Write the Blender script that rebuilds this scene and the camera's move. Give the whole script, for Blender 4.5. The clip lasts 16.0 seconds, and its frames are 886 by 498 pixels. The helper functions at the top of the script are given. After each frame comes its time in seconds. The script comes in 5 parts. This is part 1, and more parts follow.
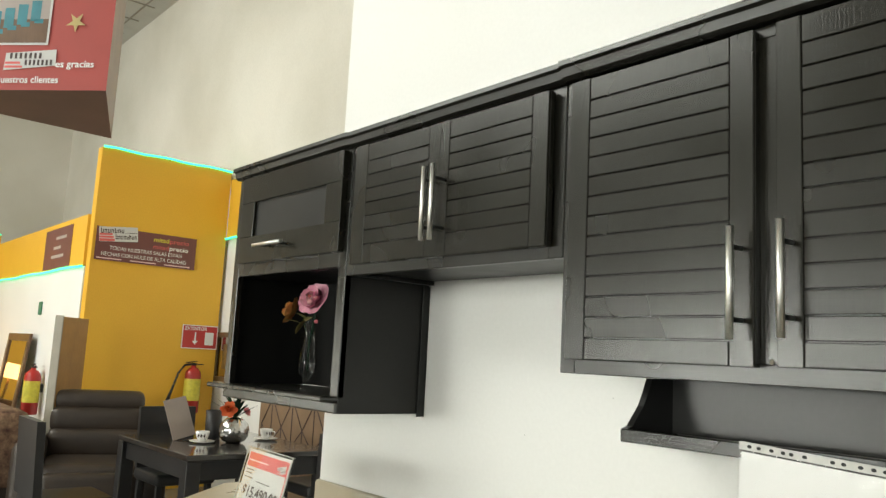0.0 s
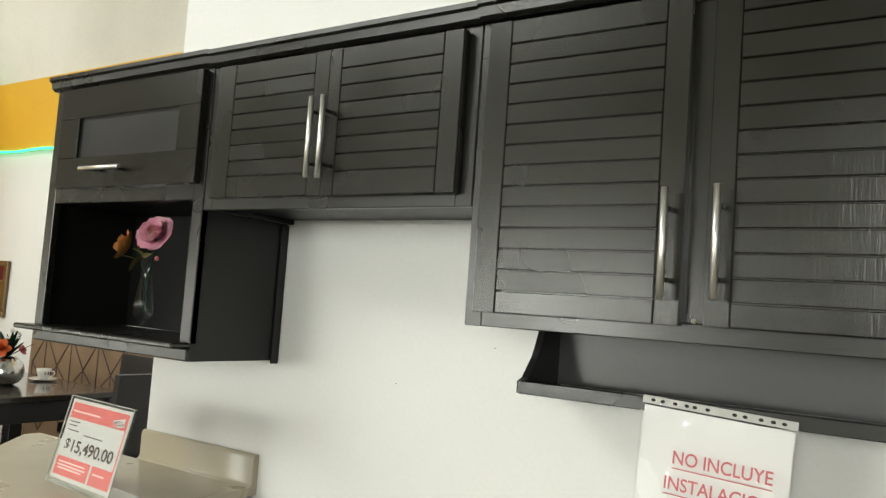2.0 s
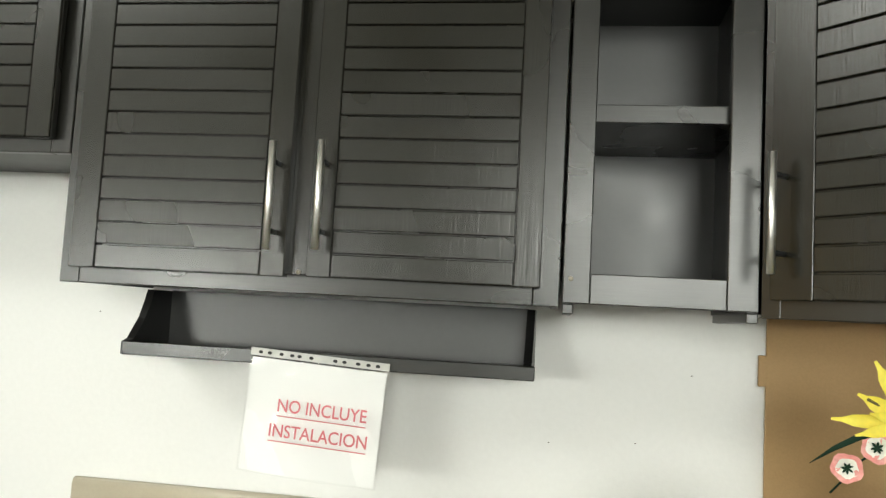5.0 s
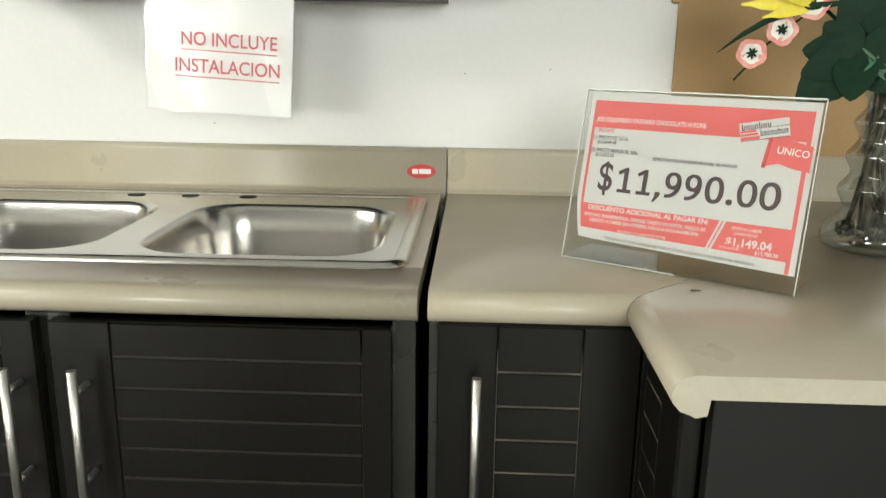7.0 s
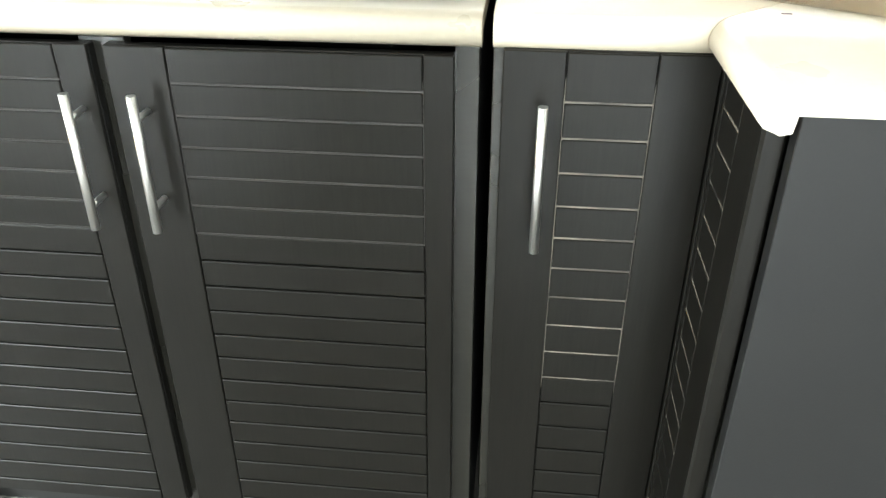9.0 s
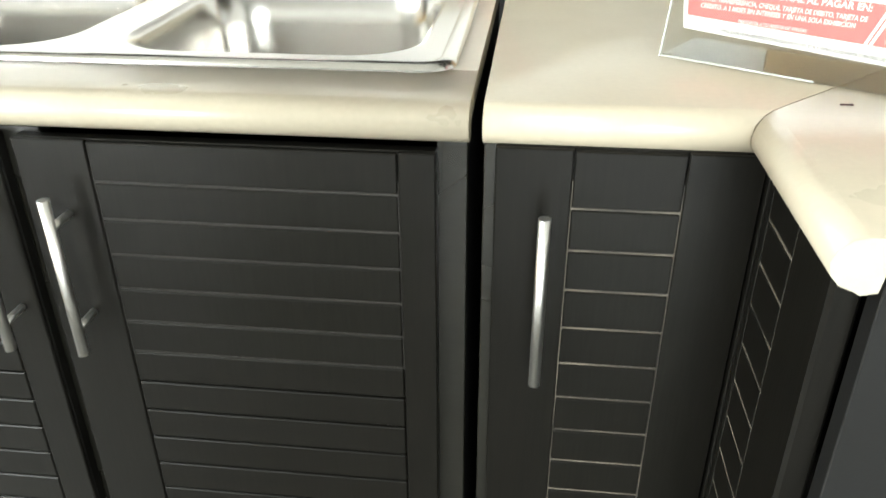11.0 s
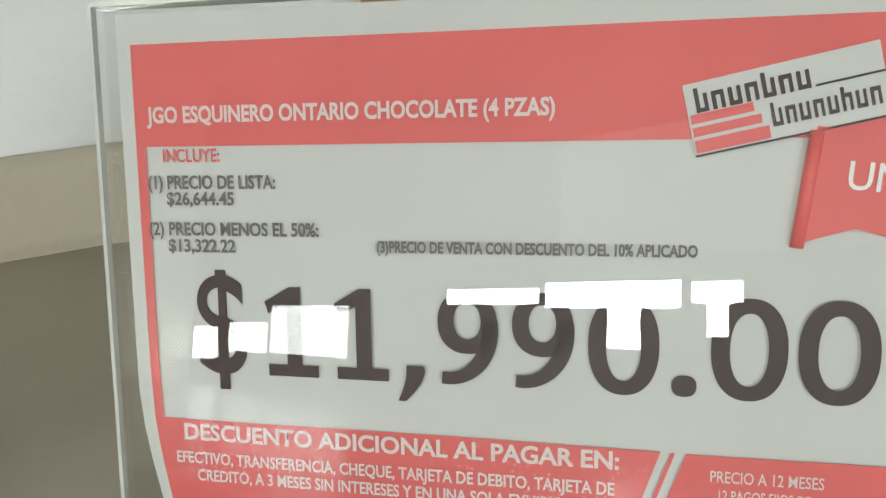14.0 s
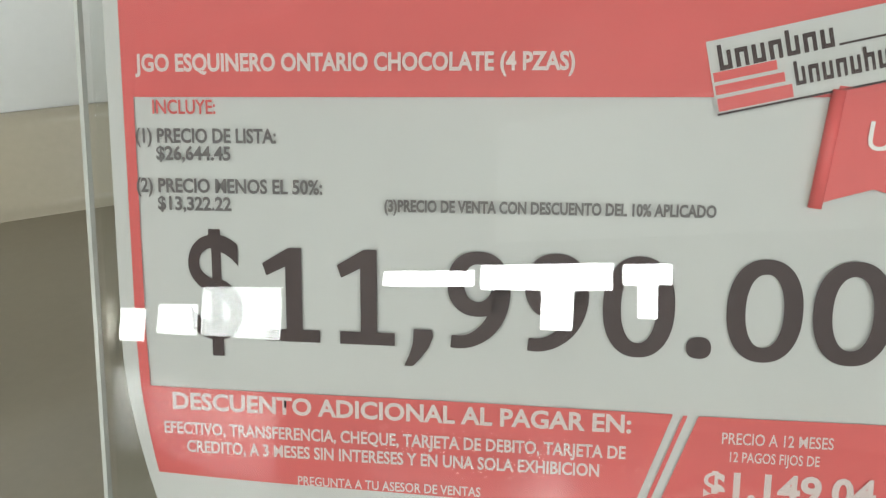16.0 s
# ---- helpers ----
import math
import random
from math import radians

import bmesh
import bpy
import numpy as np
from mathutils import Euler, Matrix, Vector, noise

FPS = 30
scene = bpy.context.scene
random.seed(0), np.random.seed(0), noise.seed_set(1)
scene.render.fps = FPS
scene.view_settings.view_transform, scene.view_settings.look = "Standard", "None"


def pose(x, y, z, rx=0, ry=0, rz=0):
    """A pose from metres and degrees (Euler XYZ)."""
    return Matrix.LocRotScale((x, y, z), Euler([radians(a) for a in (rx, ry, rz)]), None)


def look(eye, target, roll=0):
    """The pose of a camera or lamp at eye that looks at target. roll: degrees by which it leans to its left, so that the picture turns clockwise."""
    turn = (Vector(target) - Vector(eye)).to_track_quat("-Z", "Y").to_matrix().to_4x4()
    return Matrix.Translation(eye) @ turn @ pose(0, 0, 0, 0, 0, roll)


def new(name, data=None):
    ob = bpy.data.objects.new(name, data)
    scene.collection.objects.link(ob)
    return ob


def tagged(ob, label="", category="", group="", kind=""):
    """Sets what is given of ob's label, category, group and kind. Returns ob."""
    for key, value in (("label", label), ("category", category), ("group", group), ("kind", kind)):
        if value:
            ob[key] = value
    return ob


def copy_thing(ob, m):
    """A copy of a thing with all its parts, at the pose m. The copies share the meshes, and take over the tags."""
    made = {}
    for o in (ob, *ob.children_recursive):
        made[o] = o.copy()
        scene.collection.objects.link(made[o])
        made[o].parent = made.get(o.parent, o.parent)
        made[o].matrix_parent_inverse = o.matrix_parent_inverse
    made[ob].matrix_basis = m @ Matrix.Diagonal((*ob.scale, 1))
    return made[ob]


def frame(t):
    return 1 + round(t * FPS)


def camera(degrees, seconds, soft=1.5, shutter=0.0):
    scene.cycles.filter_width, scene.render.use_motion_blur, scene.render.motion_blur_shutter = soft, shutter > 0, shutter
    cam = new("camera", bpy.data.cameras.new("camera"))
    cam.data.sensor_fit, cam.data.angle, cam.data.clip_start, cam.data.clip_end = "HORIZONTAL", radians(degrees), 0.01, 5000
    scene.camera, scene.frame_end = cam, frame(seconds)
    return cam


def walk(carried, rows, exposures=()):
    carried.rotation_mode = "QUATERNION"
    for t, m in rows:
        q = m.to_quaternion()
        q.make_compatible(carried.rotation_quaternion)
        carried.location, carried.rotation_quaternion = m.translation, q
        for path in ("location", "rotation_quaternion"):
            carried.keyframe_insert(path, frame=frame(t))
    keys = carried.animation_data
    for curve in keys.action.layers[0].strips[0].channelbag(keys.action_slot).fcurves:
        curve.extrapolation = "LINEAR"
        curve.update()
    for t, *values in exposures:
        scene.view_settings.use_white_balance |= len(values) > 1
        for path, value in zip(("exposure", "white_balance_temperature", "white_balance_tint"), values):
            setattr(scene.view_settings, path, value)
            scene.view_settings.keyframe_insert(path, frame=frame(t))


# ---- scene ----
cam = camera(58.1, 16.0, 1.3, 0.1)
PATH = [
    (0, (0.24, -1.421, 1.374), (-1.281, -0.152, 1.648), 3.0),
    (0.5, (0.131, -1.472, 1.399), (-1.395, -0.237, 1.778), 3.8),
    (1, (0.03, -1.515, 1.398), (-1.287, -0.039, 1.694), 2.5),
    (1.5, (0.009, -1.519, 1.396), (-1.219, 0.05, 1.575), 3.9),
    (2, (0.007, -1.512, 1.387), (-1.11, 0.141, 1.536), 4.1),
    (2.5, (0.009, -1.509, 1.388), (-0.974, 0.226, 1.544), 3.8),
    (3, (0.011, -1.498, 1.386), (-0.834, 0.307, 1.552), 3.7),
    (3.5, (0.021, -1.499, 1.385), (-0.651, 0.375, 1.577), 3.8),
    (3.7, (0.026, -1.502, 1.39), (-0.573, 0.396, 1.589), 3.8),
    (5.8, (0.084, -1.504, 1.267), (-0.13, 0.484, 1.316), 2.6),
    (6, (0.087, -1.492, 1.248), (-0.107, 0.498, 1.198), 2.4),
    (6.5, (0.082, -1.496, 1.216), (-0.035, 0.487, 0.98), 1.7),
    (7, (0.071, -1.497, 1.167), (-0.003, 0.44, 0.673), 0.8),
    (7.5, (0.068, -1.493, 1.143), (0.009, 0.37, 0.419), 0.7),
    (8, (0.063, -1.489, 1.123), (-0.01, 0.309, 0.248), 0.6),
    (8.5, (0.06, -1.49, 1.11), (-0.065, 0.252, 0.135), 0.3),
    (8.7, (0.056, -1.492, 1.108), (-0.091, 0.232, 0.106), 0.2),
    (10.8, (0.064, -1.359, 1.1), (-0.2, 0.35, 0.094), -0.6),
    (11, (0.061, -1.296, 1.118), (-0.136, 0.446, 0.155), -0.2),
    (11.5, (0.089, -1.158, 1.142), (0.066, 0.643, 0.272), -0.5),
    (12, (0.108, -1.048, 1.146), (0.337, 0.774, 0.354), -0.9),
    (12.5, (0.101, -0.93, 1.15), (0.64, 0.868, 0.46), -0.8),
    (13, (0.182, -0.836, 1.162), (0.744, 0.912, 0.37), -2.3),
    (13.5, (0.224, -0.78, 1.144), (0.798, 0.982, 0.391), -2.8),
    (14, (0.23, -0.746, 1.129), (0.844, 1.014, 0.404), -4.0),
    (14.5, (0.215, -0.722, 1.118), (1.002, 0.967, 0.39), -2.3),
    (15, (0.207, -0.717, 1.117), (1.014, 0.938, 0.336), -1.9),
    (15.5, (0.209, -0.726, 1.119), (0.975, 0.951, 0.342), -1.9),
    (16, (0.209, -0.731, 1.12), (0.967, 0.95, 0.347), -1.7),
]
EXPOSURES = [(0, 0.30, 6500, 10), (1, 0.18, 6500, 10), (1.5, 0.18, 6500, 10), (3.5, 0.30, 6400, 10), (6, 0.5, 6450, 10), (7, 0.38, 6400, 10), (7.5, 1.05, 6250, 10), (8, 1.66, 5850, 10), (8.5, 2.15, 5850, 10), (9.5, 2.2, 5850, 10), (10.8, 1.9, 6000, 10),
    (11, 1.62, 6050, 10), (11.5, 0.74, 6350, 10), (12, 0.38, 6300, 10), (12.5, 0.33, 6200, 10), (13, 0.18, 6150, 10), (14, 0.03, 6050, 10), (14.5, -0.04, 6050, 10), (16, -0.02, 6050, 10)]
walk(cam, [(t, look(eye, target, roll)) for t, eye, target, roll in PATH], EXPOSURES)

# ---- world, windows, exposure ----
world = bpy.data.worlds.new("world")
scene.world = world
world.use_nodes = True
_sky = world.node_tree.nodes.new("ShaderNodeTexSky")
_sky.sky_type = 'NISHITA'
_sky.sun_disc = False
_sky.sun_elevation, _sky.sun_rotation = radians(50), radians(200)
world.node_tree.links.new(_sky.outputs[0], world.node_tree.nodes["Background"].inputs[0])
world.node_tree.nodes["Background"].inputs[1].default_value = 0.1


def rect_lamp(name, eye, target, w, h, power, colour=(1.0, 0.97, 0.92)):
    la = bpy.data.lights.new(name, 'AREA')
    la.shape, la.size, la.size_y, la.energy, la.color = 'RECTANGLE', w, h, power, colour
    ob = new(name, la)
    ob.matrix_world = look(eye, target)
    return ob


# daylight in the shop front behind the camera
DAY = (0.94, 0.96, 0.87)
for xa, xb, za, zb, watts in ((-13.9, -13.0, 0.4, 1.0, 40), (-12.6, -11.35, 0.58, 1.1, 34), (-11.25, -9.15, 0.6, 1.4, 70), (-7.05, -5.5, 1.42, 1.62, 42), (-5.4, -3.62, 1.38, 1.68, 88), (-4.52, -4.1, 0.93, 1.38, 30), (-3.5, -2.95, 1.44, 1.66, 20), (-3.33, -3.1, 1.09, 1.44, 10), (0.1, 2.8, 1.25, 3.0, 230)):
    rect_lamp("shopfront_daylight", ((xa + xb) / 2, -8.08, (za + zb) / 2), ((xa + xb) / 2, 0, (za + zb) / 2), xb - xa, zb - za, watts, DAY)
# unseen lamp added under the ceiling to fill the room from the left
rect_lamp("roof_light_daylight", (-6.6, -4.4, 5.78), (-5.6, -2.2, 0), 6.5, 3.2, 780, DAY)


# ---- materials ----
def mat(name, colour, rough=0.5, metal=0.0, spec=0.5, var=0.0, var_scale=6.0, grain=None, bump=0.0, bump_scale=200.0, stretch=(1, 1, 1), rough_var=0.0, tint=None, coat=0.0):
    m = bpy.data.materials.new(name)
    m.use_nodes = True
    nt = m.node_tree
    N, L = nt.nodes, nt.links
    b = N["Principled BSDF"]
    b.inputs["Base Color"].default_value = (*colour, 1)
    b.inputs["Roughness"].default_value = rough
    b.inputs["Metallic"].default_value = metal
    b.inputs["Specular IOR Level"].default_value = spec
    b.inputs["Coat Weight"].default_value = coat
    tc = N.new("ShaderNodeTexCoord")
    mp = N.new("ShaderNodeMapping")
    mp.inputs["Scale"].default_value = stretch
    L.new(tc.outputs["Object"], mp.inputs[0])
    fine = N.new("ShaderNodeTexNoise")
    fine.inputs["Scale"].default_value = bump_scale
    fine.inputs["Detail"].default_value = 4
    L.new(mp.outputs[0], fine.inputs[0])
    big = N.new("ShaderNodeTexNoise")
    big.inputs["Scale"].default_value = var_scale
    big.inputs["Detail"].default_value = 5
    L.new(tc.outputs["Object"], big.inputs[0])
    if var > 0:
        mixa = N.new("ShaderNodeMix")
        mixa.data_type = 'RGBA'
        other = tint or tuple(c * (1 - var) for c in colour)
        mixa.inputs[6].default_value = (*colour, 1)
        mixa.inputs[7].default_value = (*other, 1)
        ramp = N.new("ShaderNodeMapRange")
        ramp.inputs[1].default_value, ramp.inputs[2].default_value = 0.35, 0.68
        L.new(big.outputs[0], ramp.inputs[0])
        L.new(ramp.outputs[0], mixa.inputs[0])
        mixb = N.new("ShaderNodeMix")
        mixb.data_type = 'RGBA'
        mixb.blend_type = 'MULTIPLY'
        mixb.inputs[0].default_value = min(1.0, var * 1.2)
        L.new(mixa.outputs[2], mixb.inputs[6])
        ramp2 = N.new("ShaderNodeMapRange")
        ramp2.inputs[1].default_value, ramp2.inputs[2].default_value = 0.3, 0.7
        ramp2.inputs[3].default_value = 0.55
        L.new(fine.outputs[0], ramp2.inputs[0])
        L.new(ramp2.outputs[0], mixb.inputs[7])
        L.new(mixb.outputs[2], b.inputs["Base Color"])
    if rough_var > 0:
        rr = N.new("ShaderNodeMapRange")
        rr.inputs[1].default_value, rr.inputs[2].default_value = 0.3, 0.7
        rr.inputs[3].default_value, rr.inputs[4].default_value = max(0.03, rough - rough_var), rough + rough_var
        L.new(big.outputs[0], rr.inputs[0])
        L.new(rr.outputs[0], b.inputs["Roughness"])
    if bump > 0:
        bp = N.new("ShaderNodeBump")
        bp.inputs["Strength"].default_value = bump
        bp.inputs["Distance"].default_value = 0.002
        L.new(fine.outputs[0], bp.inputs["Height"])
        L.new(bp.outputs[0], b.inputs["Normal"])
    return m


def clear(name, ior=1.49, tint=(1, 1, 1), rough=0.0):
    """Thin clear plastic or glass: see-through with Fresnel gloss."""
    m = bpy.data.materials.new(name)
    m.use_nodes = True
    N, L = m.node_tree.nodes, m.node_tree.links
    for n in list(N):
        if n.type == 'BSDF_PRINCIPLED':
            N.remove(n)
    t, g, f, mx = N.new("ShaderNodeBsdfTransparent"), N.new("ShaderNodeBsdfGlossy"), N.new("ShaderNodeMath"), N.new("ShaderNodeMixShader")
    t.inputs[0].default_value = (*tint, 1)
    g.inputs["Roughness"].default_value = rough
    lw, pw = N.new("ShaderNodeLayerWeight"), N.new("ShaderNodeMath")
    lw.inputs[0].default_value = 0.5
    pw.operation, f.operation = 'POWER', 'MULTIPLY_ADD'
    pw.inputs[1].default_value = 5.0
    f0 = ((ior - 1) / (ior + 1)) ** 2
    f.inputs[1].default_value, f.inputs[2].default_value = 0.8, f0
    L.new(lw.outputs["Facing"], pw.inputs[0])
    L.new(pw.outputs[0], f.inputs[0])
    L.new(f.outputs[0], mx.inputs[0])
    L.new(t.outputs[0], mx.inputs[1])
    L.new(g.outputs[0], mx.inputs[2])
    L.new(mx.outputs[0], N["Material Output"].inputs[0])
    return m


def glow(name, colour, strength):
    m = mat(name, colour, 0.5)
    b = m.node_tree.nodes["Principled BSDF"]
    b.inputs["Emission Color"].default_value = (*colour, 1)
    b.inputs["Emission Strength"].default_value = strength
    return m


def wood(name, colour, rough, along='z', spec=0.5, relief=0.25):
    """Open-pored lacquered timber: long fine pores and slow cathedral figure along one axis, shifted from piece to piece."""
    m = mat(name, colour, rough, spec=spec)
    N, L = m.node_tree.nodes, m.node_tree.links
    b = N["Principled BSDF"]
    tc, oi, add = N.new("ShaderNodeTexCoord"), N.new("ShaderNodeObjectInfo"), N.new("ShaderNodeVectorMath")
    mul = N.new("ShaderNodeVectorMath")
    mul.operation = 'SCALE'
    mul.inputs[0].default_value = (3.1, 1.7, 5.3)
    L.new(oi.outputs["Random"], mul.inputs["Scale"])
    L.new(tc.outputs["Object"], add.inputs[0])
    L.new(mul.outputs[0], add.inputs[1])

    def layer(across, lengthwise, detail):
        mp, nz = N.new("ShaderNodeMapping"), N.new("ShaderNodeTexNoise")
        mp.inputs["Scale"].default_value = (across, across, lengthwise) if along == 'z' else (lengthwise, across, across)
        nz.inputs["Scale"].default_value, nz.inputs["Detail"].default_value, nz.inputs["Distortion"].default_value = 1.0, detail, 0.4
        L.new(add.outputs[0], mp.inputs[0])
        L.new(mp.outputs[0], nz.inputs[0])
        return nz.outputs[0]

    pores, figure, patch = layer(330, 16, 3), layer(70, 5, 4), layer(4, 3, 3)
    mix = N.new("ShaderNodeMath")
    mix.operation = 'MULTIPLY_ADD'
    mix.inputs[1].default_value = 0.25
    L.new(figure, mix.inputs[0])
    L.new(pores, mix.inputs[2])
    bp = N.new("ShaderNodeBump")
    bp.inputs["Strength"].default_value, bp.inputs["Distance"].default_value = relief, 0.0012
    L.new(mix.outputs[0], bp.inputs["Height"])
    L.new(bp.outputs[0], b.inputs["Normal"])
    tone, ramp = N.new("ShaderNodeMix"), N.new("ShaderNodeMapRange")
    tone.data_type = 'RGBA'
    tone.inputs[6].default_value = (*[c * 0.8 for c in colour], 1)
    tone.inputs[7].default_value = (*[c * 1.25 for c in colour], 1)
    ramp.inputs[1].default_value, ramp.inputs[2].default_value = 0.42, 0.84
    L.new(mix.outputs[0], ramp.inputs[0])
    L.new(ramp.outputs[0], tone.inputs[0])
    L.new(tone.outputs[2], b.inputs["Base Color"])
    rr = N.new("ShaderNodeMapRange")
    rr.inputs[1].default_value, rr.inputs[2].default_value = 0.3, 0.7
    rr.inputs[3].default_value, rr.inputs[4].default_value = rough - 0.03, rough + 0.04
    L.new(patch, rr.inputs[0])
    L.new(rr.outputs[0], b.inputs["Roughness"])
    return m


WOOD = wood("chocolate_wood_vertical_grain", (0.0105, 0.0098, 0.0064), 0.25, 'z', 0.48, 0.28)
WOOD_H = wood("chocolate_wood_lengthwise_grain", (0.0085, 0.008, 0.0058), 0.28, 'x', 0.65, 0.12)
WOOD_FLAT = mat("chocolate_lacquered_panel", (0.0062, 0.006, 0.0056), 0.38, spec=0.4, var=0.3, var_scale=5, bump=0.03, bump_scale=160, rough_var=0.05, tint=(0.009, 0.0088, 0.0082))
# paler than the other panels: reflected sheen is put into the base colour
WOOD_SHEEN = mat("satin_back_panel_sheen_in_colour", (0.014, 0.0138, 0.013), 0.42, spec=0.9, var=0.35, var_scale=6, bump=0.02, bump_scale=90, rough_var=0.07, tint=(0.022, 0.0215, 0.0205))
WOOD_END = mat("chocolate_laminate_end_panel", (0.012, 0.012, 0.0118), 0.45, spec=0.32, var=0.15, var_scale=4, bump=0.05, bump_scale=300, rough_var=0.05)
WOOD_BASE = wood("chocolate_wood_smooth_lacquer", (0.0056, 0.0051, 0.0040), 0.34, 'z', 0.2, 0.08)
GROOVE_DARK = mat("faint_brown_groove", (0.022, 0.019, 0.015), 0.5, var=0.5, var_scale=12, tint=(0.012, 0.011, 0.009))
# pale tone between the planks of the corner base doors
GROOVE = mat("pale_groove", (0.20, 0.175, 0.135), 0.45, var=0.5, var_scale=12, tint=(0.02, 0.018, 0.015))
CHROME = mat("brushed_chrome", (0.82, 0.81, 0.78), 0.36, metal=1.0, var=0.1, var_scale=20, bump=0.05, bump_scale=300, stretch=(1, 1, 0.05))
BLACK_METAL = mat("black_metal_post", (0.02, 0.02, 0.02), 0.4, var=0.2)
LAMINATE = mat("beige_stone_laminate", (0.46, 0.41, 0.315), 0.30, var=0.09, var_scale=7, bump=0.02, bump_scale=150, rough_var=0.03, tint=(0.43, 0.38, 0.29))
LAMINATE_CUT = mat("pale_laminate_cut_edge", (0.52, 0.48, 0.38), 0.5, var=0.12, var_scale=30)
STEEL = mat("satin_stainless_steel", (0.60, 0.585, 0.555), 0.22, metal=1.0, var=0.06, var_scale=8, bump=0.012, bump_scale=240, stretch=(0.1, 1, 1), rough_var=0.02)
DARK_HOLE = mat("dark_hole", (0.008, 0.008, 0.008), 0.7)
WALL_WHITE = mat("white_painted_plaster", (0.80, 0.795, 0.78), 0.6, var=0.05, var_scale=1.2, bump=0.18, bump_scale=90, tint=(0.77, 0.76, 0.735))
WALL_TALL = mat("cream_tall_wall_paint", (0.76, 0.73, 0.66), 0.7, var=0.1, var_scale=0.7, bump=0.1, bump_scale=60, tint=(0.64, 0.61, 0.53))
# wall out of view, toned down so the doors reflect a dimmer room
FRONT_WALL = mat("darkened_shopfront_grey", (0.36, 0.35, 0.32), 0.7, var=0.2, var_scale=1.0, tint=(0.26, 0.25, 0.23))
YELLOW = mat("yellow_painted_wall", (0.78, 0.44, 0.035), 0.55, var=0.1, var_scale=1.5, bump=0.1, bump_scale=70, tint=(0.74, 0.40, 0.03))
FLOOR = mat("pale_polished_floor_tile", (0.19, 0.183, 0.165), 0.25, var=0.2, var_scale=1.2, bump=0.03, bump_scale=60)
JOINT = mat("grey_tile_joint", (0.30, 0.29, 0.26), 0.8, var=0.2)
CEIL = mat("grey_ceiling_tile", (0.55, 0.54, 0.50), 0.8, var=0.12, var_scale=3, bump=0.2, bump_scale=80)
BOARD = mat("brown_fibreboard", (0.42, 0.26, 0.115), 0.6, var=0.15, var_scale=3, bump=0.15, bump_scale=260, tint=(0.38, 0.235, 0.10))
NOTICE_PAPER = mat("bright_white_paper", (0.84, 0.835, 0.82), 0.6, var=0.03, var_scale=15)
PAPER = mat("white_paper", (0.61, 0.60, 0.585), 0.65, var=0.04, var_scale=15, bump=0.03, bump_scale=200)
INK_RED = mat("coral_red_print", (0.72, 0.128, 0.122), 0.55, var=0.07, var_scale=25, bump=0.02, bump_scale=300)
# paled red: the glare on the notice sleeve is put into the colour
INK_RED_TEXT = mat("glare_paled_crimson", (0.60, 0.15, 0.17), 0.55, var=0.05)
INK_DARK = mat("dark_brown_print", (0.055, 0.030, 0.030), 0.5, var=0.05)
INK_GREY = mat("grey_print", (0.16, 0.14, 0.14), 0.55, var=0.05)
INK_WHITE = mat("white_print", (0.82, 0.80, 0.78), 0.55, var=0.03)
INK_SOFT = mat("soft_white_print", (0.72, 0.60, 0.58), 0.55, var=0.03)
INK_PINK = mat("pale_print", (0.80, 0.55, 0.53), 0.55, var=0.03)
ACRYLIC = clear("clear_acrylic", 1.49, (0.985, 0.99, 0.985))
ACRYLIC_EDGE = mat("acrylic_cut_edge", (0.55, 0.56, 0.52), 0.15, var=0.1, var_scale=40)
SLEEVE = clear("clear_plastic_sleeve", 1.5, (0.97, 0.97, 0.97), 0.12)
SLEEVE_BAND = mat("milky_perforated_band", (0.55, 0.54, 0.51), 0.3, var=0.2, var_scale=40, bump=0.2, bump_scale=60)
GLASS = clear("clear_vase_glass", 1.5, (0.93, 0.95, 0.95))
GLASS_DARK = clear("smoky_vase_glass", 2.1, (0.80, 0.82, 0.80))
PETAL_PINK = mat("pink_silk_petal", (0.76, 0.42, 0.50), 0.7, var=0.35, var_scale=40, bump=0.2, bump_scale=120, tint=(0.66, 0.25, 0.37))
PETAL_ORANGE = mat("orange_silk_petal", (0.55, 0.29, 0.08), 0.7, var=0.4, var_scale=40, bump=0.2, bump_scale=120, tint=(0.45, 0.12, 0.03))
PETAL_YELLOW = mat("yellow_silk_petal", (0.80, 0.70, 0.08), 0.6, var=0.3, var_scale=30, bump=0.2, bump_scale=120, tint=(0.76, 0.58, 0.04))
PETAL_CORAL = mat("coral_silk_petal", (0.80, 0.30, 0.27), 0.7, var=0.3, var_scale=60, tint=(0.84, 0.45, 0.40))
PETAL_WHITE = mat("white_silk_petal", (0.86, 0.84, 0.76), 0.7, var=0.12, var_scale=60)
# the pale tint paints the glass's glints onto the stems
LEAF_DEEP = mat("stem_green_pale_glints", (0.05, 0.055, 0.035), 0.3, var=0.6, var_scale=40, tint=(0.20, 0.18, 0.13))
FERN = mat("blue_green_fern", (0.035, 0.15, 0.09), 0.6, var=0.4, var_scale=60, tint=(0.12, 0.15, 0.06))
PETAL_BLUSH = mat("blush_silk_petal", (0.84, 0.76, 0.70), 0.7, var=0.6, var_scale=45, bump=0.2, bump_scale=120, tint=(0.75, 0.22, 0.20))
LEAF = mat("dark_green_silk_leaf", (0.009, 0.032, 0.016), 0.6, spec=0.15, var=0.4, var_scale=30, bump=0.3, bump_scale=90, tint=(0.008, 0.026, 0.014))
LEAF_OLIVE = mat("olive_silk_leaf", (0.11, 0.12, 0.03), 0.6, var=0.4, var_scale=40, tint=(0.16, 0.10, 0.03))
